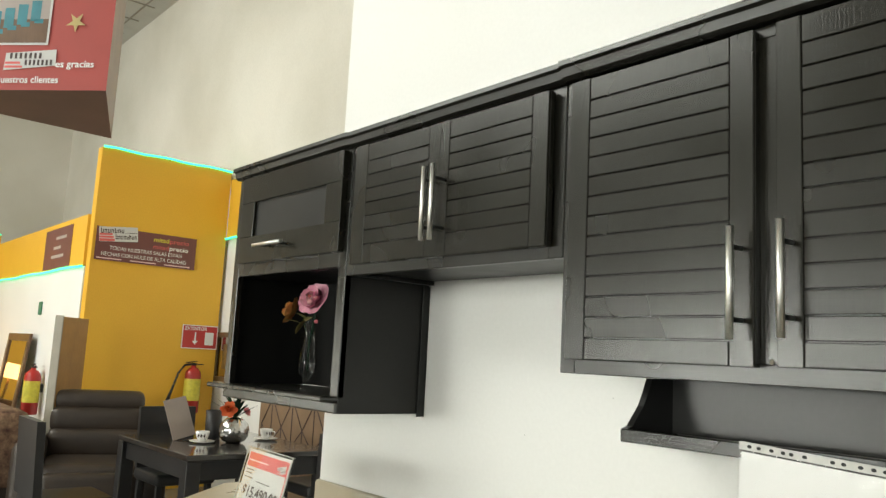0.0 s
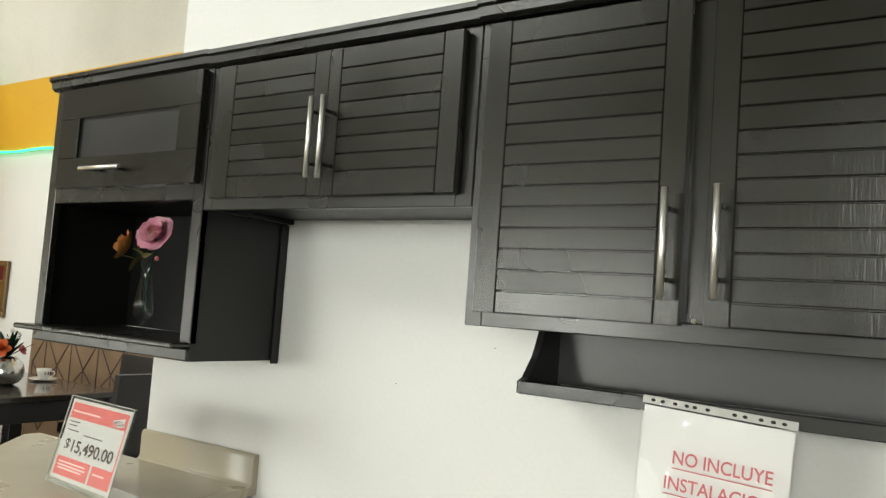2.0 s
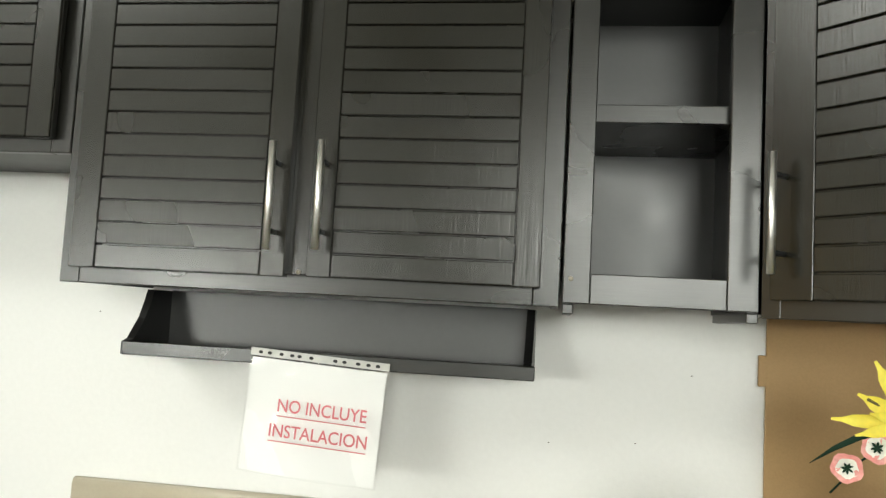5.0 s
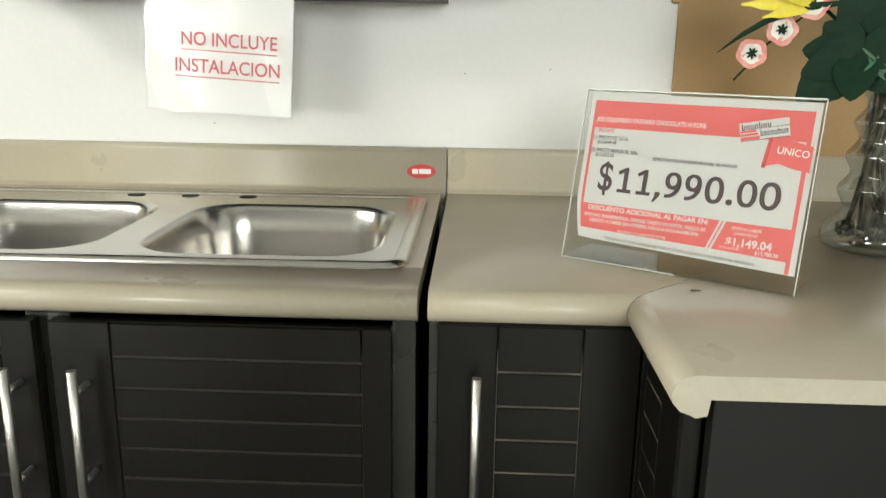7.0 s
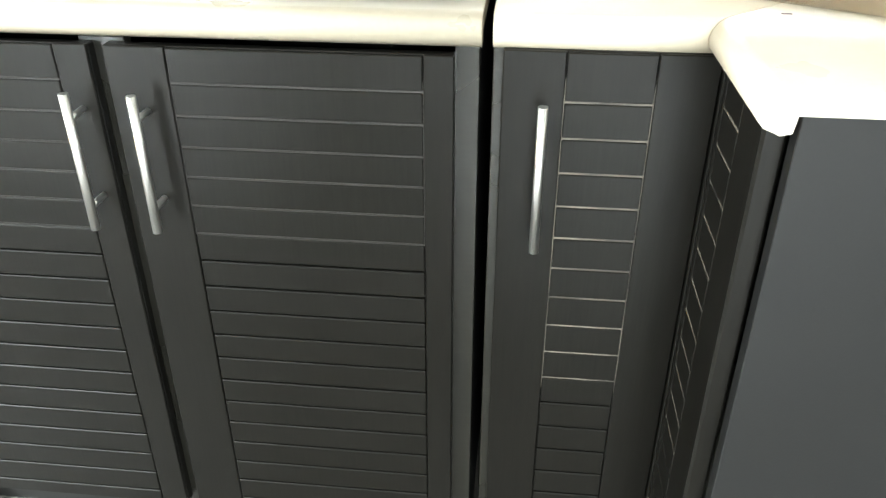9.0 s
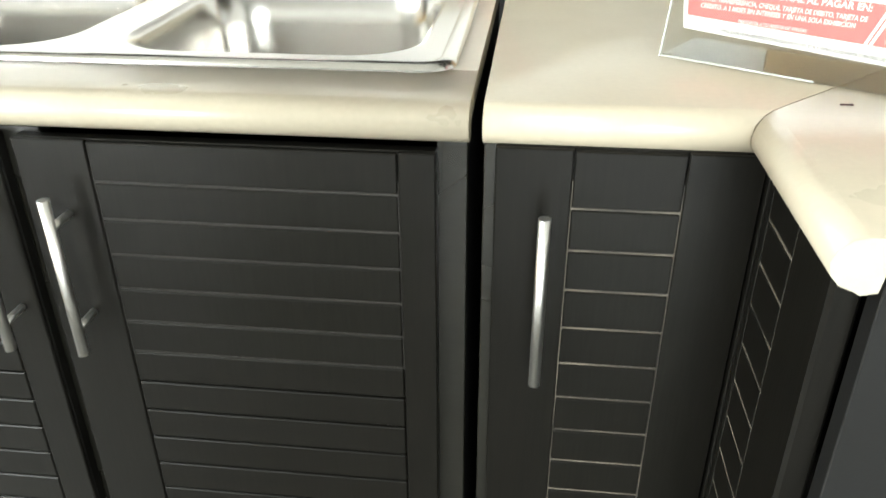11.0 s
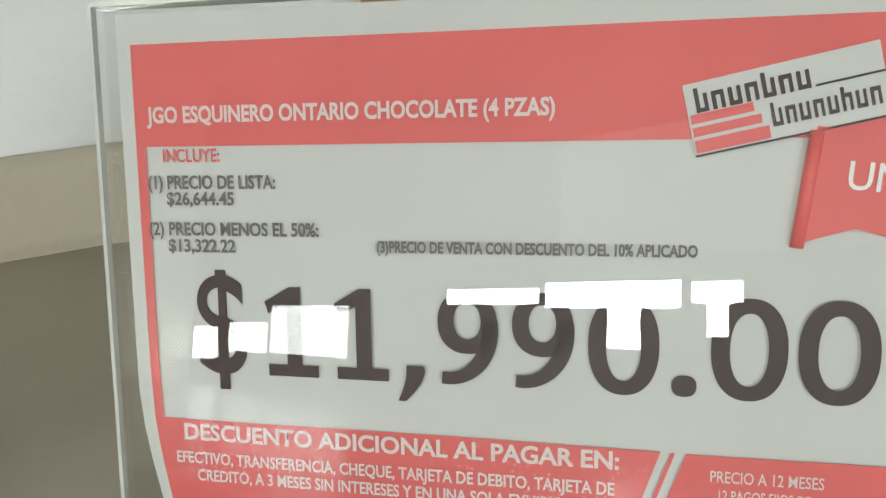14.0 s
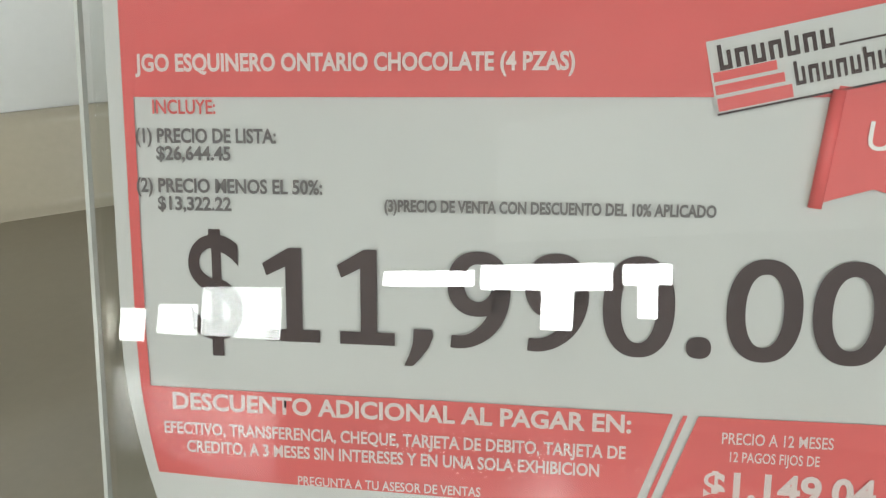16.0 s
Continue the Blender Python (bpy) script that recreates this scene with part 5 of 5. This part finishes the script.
for k in range(7):
    rect(bm, -0.445 + k * 0.022, -0.434 + k * 0.022, 0.135, 0.160, 0.003)
    rect(bm, -0.375 + k * 0.019, -0.365 + k * 0.019, 0.106, 0.130, 0.003)
on_face("word_bar", bm, INK_DARK)
for x, y in ((-0.165, 0.295), (-0.476, 0.545)):
    bm = B()
    bm.faces.new([bm.verts.new((x + (0.046 if i % 2 else 0.017) * math.sin(i * math.pi / 5), y + (0.046 if i % 2 else 0.017) * math.cos(i * math.pi / 5), 0.002)) for i in range(10)])
    on_face("star", bm, GOLD, "printed gold star")
for x0, x1, y0, y1 in ((-0.59, -0.29, 0.205, 0.465), (-0.365, -0.02, 0.44, 0.68)):
    bm = B()
    rect(bm, x0 - 0.010, x1 + 0.010, y0 - 0.010, y1 + 0.010, 0.0012)
    on_face("photo", bm, PAPER, "printed furniture picture with pale border")
    bm = B()
    rect(bm, x0, x1, y0, y0 + (y1 - y0) * 0.4, 0.002)
    on_face("photo_floor", bm, WALNUT)
    bm = B()
    rect(bm, x0, x1, y0 + (y1 - y0) * 0.4, y1, 0.002)
    on_face("photo_wall", bm, CARD_SIDE)
    bm = B()
    for k in range(4):
        xx = x0 + (0.12 + 0.2 * k) * (x1 - x0)
        rect(bm, xx, xx + 0.045, y0 + 0.05 + 0.015 * k, y0 + 0.14 + 0.015 * k, 0.003)
        rect(bm, xx + 0.02, xx + 0.06, y0 + 0.04 + 0.015 * k, y0 + 0.06 + 0.015 * k, 0.003)
    on_face("photo_furniture", bm, TEAL)

# ---- shop beyond: yellow partition and its fittings ----


def led(name, p0, p1):
    n = 10
    pts = [Vector(p0).lerp(Vector(p1), i / n) + Vector((0, 0, 0.006 * math.sin(i * 1.7))) for i in range(n + 1)]
    return solid(name, tube(B(), pts, 0.011, 6), GREEN_LED, "glowing green LED strip along the wall edge", "light strip", group="green light strips")


led("light_strip", (-7.49, 0.80, 3.205), (-7.49, 2.10, 3.205))
led("light_strip", (-7.485, 2.09, 2.49), (-5.6, 2.09, 2.49))
led("light_strip", (-11.39, -0.4, 2.69), (-11.39, 0.77, 2.69))
led("light_strip", (-11.3, 0.757, 2.07), (-7.63, 0.757, 2.07))
ban = thing("wall_banner", "maroon vinyl banner with white lettering on yellow wall", "banner", pose(-7.488, 0.815, 2.13, 90, 0, 90))
part("vinyl", bx(B(), 0, 0.97, 0, 0.315, 0, 0.004), MAROON, ban)
logo_plate(ban, 0.03, 0.165, 0.36, 0.006, 6)
lettering("banner_word", "mitad", 0.062, LABEL_YELLOW, ban, 0.54, 0.235, 0.006, 0.15, 0.001)
lettering("banner_word", "precio", 0.062, INK_RED, ban, 0.70, 0.235, 0.006, 0.19)
lettering("banner_word", "mitad", 0.062, INK_RED, ban, 0.54, 0.165, 0.006, 0.15)
lettering("banner_word", "precio", 0.062, INK_WHITE, ban, 0.70, 0.165, 0.006, 0.19, 0.001)
lettering("banner_line", "TODAS NUESTRAS SALAS ESTAN", 0.052, INK_WHITE, ban, 0.13, 0.105, 0.006, 0.70)
lettering("banner_line", "HECHAS CON HULE DE ALTA CALIDAD", 0.052, INK_WHITE, ban, 0.06, 0.045, 0.006, 0.82)
bm = B()
for a, b in ((0.02, 0.25), (0.33, 0.58), (0.66, 0.92)):
    rect(bm, a, b, 0.015, 0.025, 0.006)
part("print_bar", bm, INK_PINK, ban)
ban2 = thing("wall_banner", "dark maroon banner hanging at an angle, print unreadable", "banner", pose(-9.05, 0.764, 2.09, 90, 0, 0))
part("vinyl", bx(B(), 0, 0.98, 0, 0.42, 0, 0.004), MAROON, ban2)
bm = B()
for y, a, b in ((0.30, 0.42, 0.80), (0.20, 0.36, 0.62), (0.11, 0.30, 0.75)):
    rect(bm, a, b, y, y + 0.03, 0.006)
part("print_bar", bm, CARD_SIDE, ban2)
es = thing("extinguisher_sign", "red and white fire extinguisher sign on yellow wall", "safety sign", pose(-7.49, 1.735, 1.36, 90, 0, 90) @ Matrix.Diagonal((1.14, 1.06, 1, 1)))
part("plate", bx(B(), -0.008, 0.318, -0.008, 0.213, 0, 0.005), INK_WHITE, es)
part("red_field", rect(B(), 0.0, 0.31, 0.0, 0.205, 0.0058), BURGUNDY, es)
lettering("sign_word", "EXTINTOR", 0.045, INK_WHITE, es, 0.015, 0.165, 0.007, 0.20, 0.0008)
bm = B()
rect(bm, 0.20, 0.28, 0.03, 0.15, 0.007)
rect(bm, 0.105, 0.118, 0.06, 0.145, 0.007)
flat(bm, [(0.085, 0.065), (0.111, 0.03), (0.138, 0.065)], 0.007)
part("pictogram", bm, INK_WHITE, es)


def extinguisher(m, label):
    e = thing("fire_extinguisher", label, "fire extinguisher", m)
    part("cylinder", turned(B(), [(0.07, 0.0), (0.078, 0.01), (0.078, 0.36), (0.07, 0.40), (0.045, 0.43), (0.024, 0.44), (0.024, 0.46)], n=18), EXT_RED, e)
    part("label", turned(B(), [(0.0788, 0.12), (0.0788, 0.33)], n=18, close_ends=False), LABEL_YELLOW, e, "yellow and white label")
    bm = B()
    bx(bm, -0.02, 0.02, -0.02, 0.02, 0.455, 0.485, 0.004)
    bx(bm, -0.012, 0.012, -0.01, 0.10, 0.485, 0.495, 0.003, 0, pose(0, 0, 0, 8, 0, 0))
    bx(bm, -0.012, 0.012, -0.01, 0.10, 0.465, 0.475, 0.003)
    part("valve", bm, RUBBER, e)
    part("hose", tube(B(), [(0, -0.02, 0.47), (0, -0.09, 0.46), (0, -0.15, 0.38), (0, -0.19, 0.25), (0, -0.24, 0.10)], [0.011, 0.011, 0.011, 0.011, 0.02], 8), RUBBER, e)
    part("bracket", bx(B(), -0.10, -0.07, -0.03, 0.03, 0.22, 0.30, 0.003), BLACK_METAL, e)
    return e


extinguisher(pose(-7.40, 1.84, 0.73), "red fire extinguisher with yellow label on yellow wall")
extinguisher(pose(-8.56, 0.675, 0.62, 0, 0, -90), "red fire extinguisher hanging on the far white wall")
pf = thing("framed_relief", "bronze framed embossed picture on the white wall", "picture", pose(-7.57, 2.135, 1.04, 90, 0, 0))
bm = B()
for a in ((0, 0.62, 0, 0.05), (0, 0.62, 0.44, 0.49), (0, 0.06, 0.05, 0.44), (0.56, 0.62, 0.05, 0.44)):
    bx(bm, *a, 0, 0.03, 0.006)
part("frame", bm, BRONZE, pf)
part("mirror_mount", bx(B(), 0.06, 0.56, 0.05, 0.44, 0, 0.012), MIRROR_DIM, pf)
part("relief", bx(B(), 0.20, 0.43, 0.13, 0.37, 0.012, 0.022, 0.004), BRASSY, pf)

# dining table with its setting
TX0, TX1, TY0, TY1 = -5.45, -4.28, 0.52, 1.50
tab = thing("dining_table", "black polished dining table with square legs", "table")
part("tabletop", bx(B(), TX0, TX1, TY0, TY1, 0.715, 0.75, 0.004), TABLE_TOP, tab, "glossy black tabletop")
part("apron", bx(B(), TX0 + 0.03, TX1 - 0.03, TY0 + 0.03, TY1 - 0.03, 0.60, 0.715, 0.003), CHAIR_BLACK, tab)
for x in (TX0, TX1 - 0.09):
    for y in (TY0, TY1 - 0.09):
        part("leg", bx(B(), x, x + 0.09, y, y + 0.09, 0, 0.714, 0.004), CHAIR_BLACK, tab)


def dining_chair(m, label):
    c = thing("dining_chair", label, "chair", m, "chairs round the table")
    part("seat", cushion(-0.22, 0.22, -0.22, 0.22, 0.40, 0.48, 0.03), CHAIR_BLACK, c)
    bm = B()
    loft(bm, [[Vector((x, y + 0.05 * (z - 0.48), z)) for x, y in ((-0.21, 0.19), (0.21, 0.19), (0.21, 0.235), (-0.21, 0.235))] for z in (0.48, 0.70, 0.89, 0.915)], True, 0, False)
    part("backrest", bm, CHAIR_BLACK, c)
    for x in (-0.2, 0.16):
        for y in (-0.2, 0.17):
            part("leg", bx(B(), x, x + 0.04, y, y + 0.04, 0, 0.40, 0.003), CHAIR_BLACK, c)
    return c


chair = dining_chair(pose(-5.55, 0.98, 0, 0, 0, 90), "black leatherette dining chair with tall plain back")
copy_thing(chair, pose(-4.0, 1.30, 0, 0, 0, -90))
copy_thing(chair, pose(-4.85, 0.05, 0, 0, 0, 180))
copy_thing(chair, pose(-4.75, 1.72, 0, 0, 0, 0))


def cup(m):
    c = thing("coffee_cup", "white porcelain cup with dark motif on its saucer", "cup", m, "cups on the table")
    part("saucer", turned(B(), [(0.03, 0.0), (0.075, 0.008), (0.085, 0.014), (0.083, 0.016), (0.04, 0.008), (0.005, 0.007)], n=24), PORCELAIN, c)
    part("cup_body", turned(B(), [(0.022, 0.009), (0.03, 0.02), (0.042, 0.05), (0.046, 0.075), (0.043, 0.075), (0.036, 0.045), (0.02, 0.02), (0.002, 0.02)], n=24), PORCELAIN, c)
    part("cup_handle", tube(B(), [(0.04, 0, 0.06), (0.062, 0, 0.06), (0.066, 0, 0.045), (0.052, 0, 0.03), (0.034, 0, 0.028)], 0.0045, 6), PORCELAIN, c)
    bm = B()
    for k in range(3):
        a = radians(-60 + k * 26)
        p = Vector((0.0445 * math.cos(a), 0.0445 * math.sin(a), 0.048))
        bmesh.ops.create_icosphere(bm, subdivisions=1, radius=0.011, matrix=Matrix.Translation(p) @ Matrix.Diagonal((0.3, 0.6, 1.1, 1)))
    part("motif", bm, INK_DARK, c)
    return c


cup1 = cup(pose(-4.86, 0.86, 0.7505))
copy_thing(cup1, pose(-4.93, 1.36, 0.7505, 0, 0, 40))
vb_ = thing("silver_ball_vase", "round silver mosaic vase with orange silk flowers", "flower vase", pose(-4.82, 1.06, 0.7505))
part("vase", turned(B(), [(0.045, 0.0), (0.075, 0.015), (0.098, 0.05), (0.102, 0.085), (0.09, 0.125), (0.062, 0.155), (0.052, 0.165), (0.045, 0.16), (0.06, 0.12)], n=26, close_ends=False), MIRRORBALL, vb_, "mirrored mosaic ball vase")
part("orange_rose", blossom(B(), facing((0.02, -0.055, 0.215), (0.7, -0.5, 0.4)), 0.06, ((6, 0.4, 1.0), (6, 0.8, 0.7), (4, 1.0, 0.45))), mat("orange_rose_silk", (0.70, 0.13, 0.03), 0.7, var=0.3, var_scale=40), vb_)
part("small_rose", blossom(B(), facing((0.02, 0.065, 0.20), (0.7, 0.3, 0.4)), 0.035, ((6, 0.5, 1.0), (4, 0.9, 0.6))), INK_RED_TEXT, vb_)
bm = B()
for i in range(26):
    leaf(bm, pose(0, 0, 0.16, 0, 0, random.uniform(0, 360)) @ pose(0, 0, 0, 0, random.uniform(-85, -35), 0), random.uniform(0.10, 0.19), 0.012, -0.1)
part("foliage", bm, LEAF, vb_)
bm = B()
for i in range(12):
    bmesh.ops.create_icosphere(bm, subdivisions=1, radius=0.011, matrix=Matrix.Translation((random.uniform(-0.03, 0.03), random.uniform(-0.01, 0.05), random.uniform(0.27, 0.34))))
part("white_buds", bm, PORCELAIN, vb_)
solid("dark_tumbler", turned(B(), [(0.05, 0), (0.052, 0.005), (0.058, 0.19), (0.053, 0.19), (0.047, 0.01)], n=20), CHAIR_BLACK, "dark tapered tumbler standing on the table", "tumbler", m=pose(-5.1, 1.04, 0.7505))
bm = B()
bx(bm, 0, 0.004, 0, 0.22, 0, 0.27, 0.001)
solid("menu_stand", bm, CARD_SIDE, "grey tilted card stand on the table", "card stand", m=pose(-5.0, 0.72, 0.7505, 8, -18, 25))

# recliner
arm = thing("recliner_armchair", "dark brown leather recliner armchair with padded back", "armchair", pose(-6.4, 0.66, 0, 0, 0, 72))
part("seat", cushion(-0.36, 0.36, -0.42, 0.35, 0.12, 0.47, 0.09), LEATHER, arm)
for z0, z1, y in ((0.42, 0.67, 0.20), (0.63, 0.84, 0.25), (0.80, 0.97, 0.29)):
    part("back_cushion", cushion(-0.36, 0.36, y, y + 0.26, z0, z1, 0.08), LEATHER, arm)
for x in (-0.54, 0.34):
    part("armrest", cushion(x, x + 0.20, -0.44, 0.36, 0.08, 0.63, 0.09), LEATHER, arm)
part("footrest", cushion(-0.33, 0.33, -0.52, -0.40, 0.14, 0.42, 0.05), LEATHER, arm)

# patterned headboard panel standing beyond the table
hb = thing("patterned_headboard", "taupe panel with dark geometric line pattern", "headboard", pose(-6.05, 1.98, 0.0, 90, 0, 0))
part("panel", bx(B(), -0.1, 1.9, 0, 1.02, 0, 0.04, 0.004), HEX_WOOD, hb)
bm = B()
for k in range(6):
    x = k * 0.34 - 0.05
    for p, q in (((0, 0.75), (0.17, 0.98)), ((0.17, 0.98), (0.34, 0.75)), ((0, 0.75), (0, 0.45)), ((0.17, 0.98), (0.17, 0.6)), ((0, 0.45), (0.17, 0.25)), ((0.17, 0.25), (0.34, 0.45)), ((0, 0.75), (0.17, 0.6)), ((0.17, 0.6), (0.34, 0.75))):
        tube(bm, [(x + p[0], p[1], 0.041), (x + q[0], q[1], 0.041)], 0.005, 4)
part("inlay_line", bm, INK_DARK, hb)

# door leaf, mirror, bed and lamp in the far bay
dl = thing("standing_door_leaf", "amber wooden door leaf with grey edge standing upright", "door leaf", pose(-6.8, 0.41, 0, 0, 0, 130))
part("leaf", bx(B(), 0.0, 0.34, -0.035, 0.035, 0, 1.56, 0.003), OAK, dl)
part("edge", bx(B(), -0.012, -0.0005, -0.037, 0.037, 0, 1.57, 0.002), GREY_EDGE, dl)
part("small_plate", bx(B(), 0.12, 0.20, 0.0355, 0.038, 1.15, 1.27, 0.001), CARD_SIDE, dl)
mr = thing("leaning_mirror", "brown framed mirror leaning against the wall", "mirror", pose(-9.9, 0.62, 0.42, 84, 0, 0))
bm = B()
for a in ((0, 0.95, 0, 0.08), (0, 0.95, 0.92, 1.0), (0, 0.08, 0.08, 0.92), (0.87, 0.95, 0.08, 0.92)):
    bx(bm, *a, 0, 0.03, 0.005)
part("frame", bm, WALNUT, mr)
part("glass", bx(B(), 0.08, 0.87, 0.08, 0.92, 0, 0.015), MIRROR_DIM, mr)
bed = thing("double_bed", "bed with brown floral bedspread and dark base", "bed", pose(-7.4, -0.45, 0))
part("base", bx(B(), -0.9, 0.75, -0.9, 0.65, 0, 0.38, 0.02), LEATHER, bed)
part("bedspread", cushion(-0.95, 0.80, -0.95, 0.70, 0.22, 0.82, 0.12), FLORAL, bed, "brown and cream floral bedspread")
part("pillow", cushion(-0.85, -0.45, -0.5, 0.5, 0.80, 0.98, 0.08), LEATHER, bed)
fl = thing("table_lamp", "small lit lamp with a warm glowing shade", "lamp", pose(-10.1, 0.52, -0.03))
part("stand", bx(B(), -0.2, 0.2, -0.25, 0.2, 0, 0.72, 0.01), WALNUT, fl)
part("stem", tube(B(), [(0, 0, 0.72), (0, 0, 0.98)], 0.015, 8), BRONZE, fl)
part("shade", turned(B(), [(0.11, 0.96), (0.07, 1.13)], n=18, close_ends=False), LAMP_GLOW, fl, "glowing lamp shade")
gs = solid("exit_sign", bx(B(), -0.06, 0.06, 0, 0.01, 0, 0.14, 0.002), GREEN_SIGN, "small green sign on the white wall", "safety sign", m=pose(-9.0, 0.7675, 1.62))

# small fixings and marks
bm = B()
bx(bm, NX0 + 0.005, NX0 + 0.03, -0.03, -0.002, 1.958, 1.975, 0.001)
bx(bm, NX0 + 0.005, NX0 + 0.03, -0.006, -0.002, 1.958, 2.0, 0.001)
solid("hanging_bracket", bm, CHROME, "small metal hanging bracket on top of the cabinet", "bracket")
for x, z in ((0.205, 1.128), (0.05, 1.118), (-0.86, 1.31), (-0.42, 1.02), (0.30, 1.255), (-1.12, 1.205)):
    bm = B()
    bmesh.ops.create_icosphere(bm, subdivisions=1, radius=0.0016, matrix=Matrix.Translation((x, -0.0005, z)) @ Matrix.Diagonal((1.2, 0.4, 0.8, 1)))
    solid("wall_speck", bm, INK_GREY, "tiny dark speck on the white wall", "speck", group="specks on the wall")
for x, z in ((-0.352, 1.395), (0.075, 1.405)):
    solid("screw_cap", turned(B(), [(0.004, 0.0), (0.004, 0.0012), (0.001, 0.0016)], n=10), GREY_EDGE, "small grey screw cap on cabinet frame", "screw cap", m=pose(x, FY - 0.0001, z, 90, 0, 0))
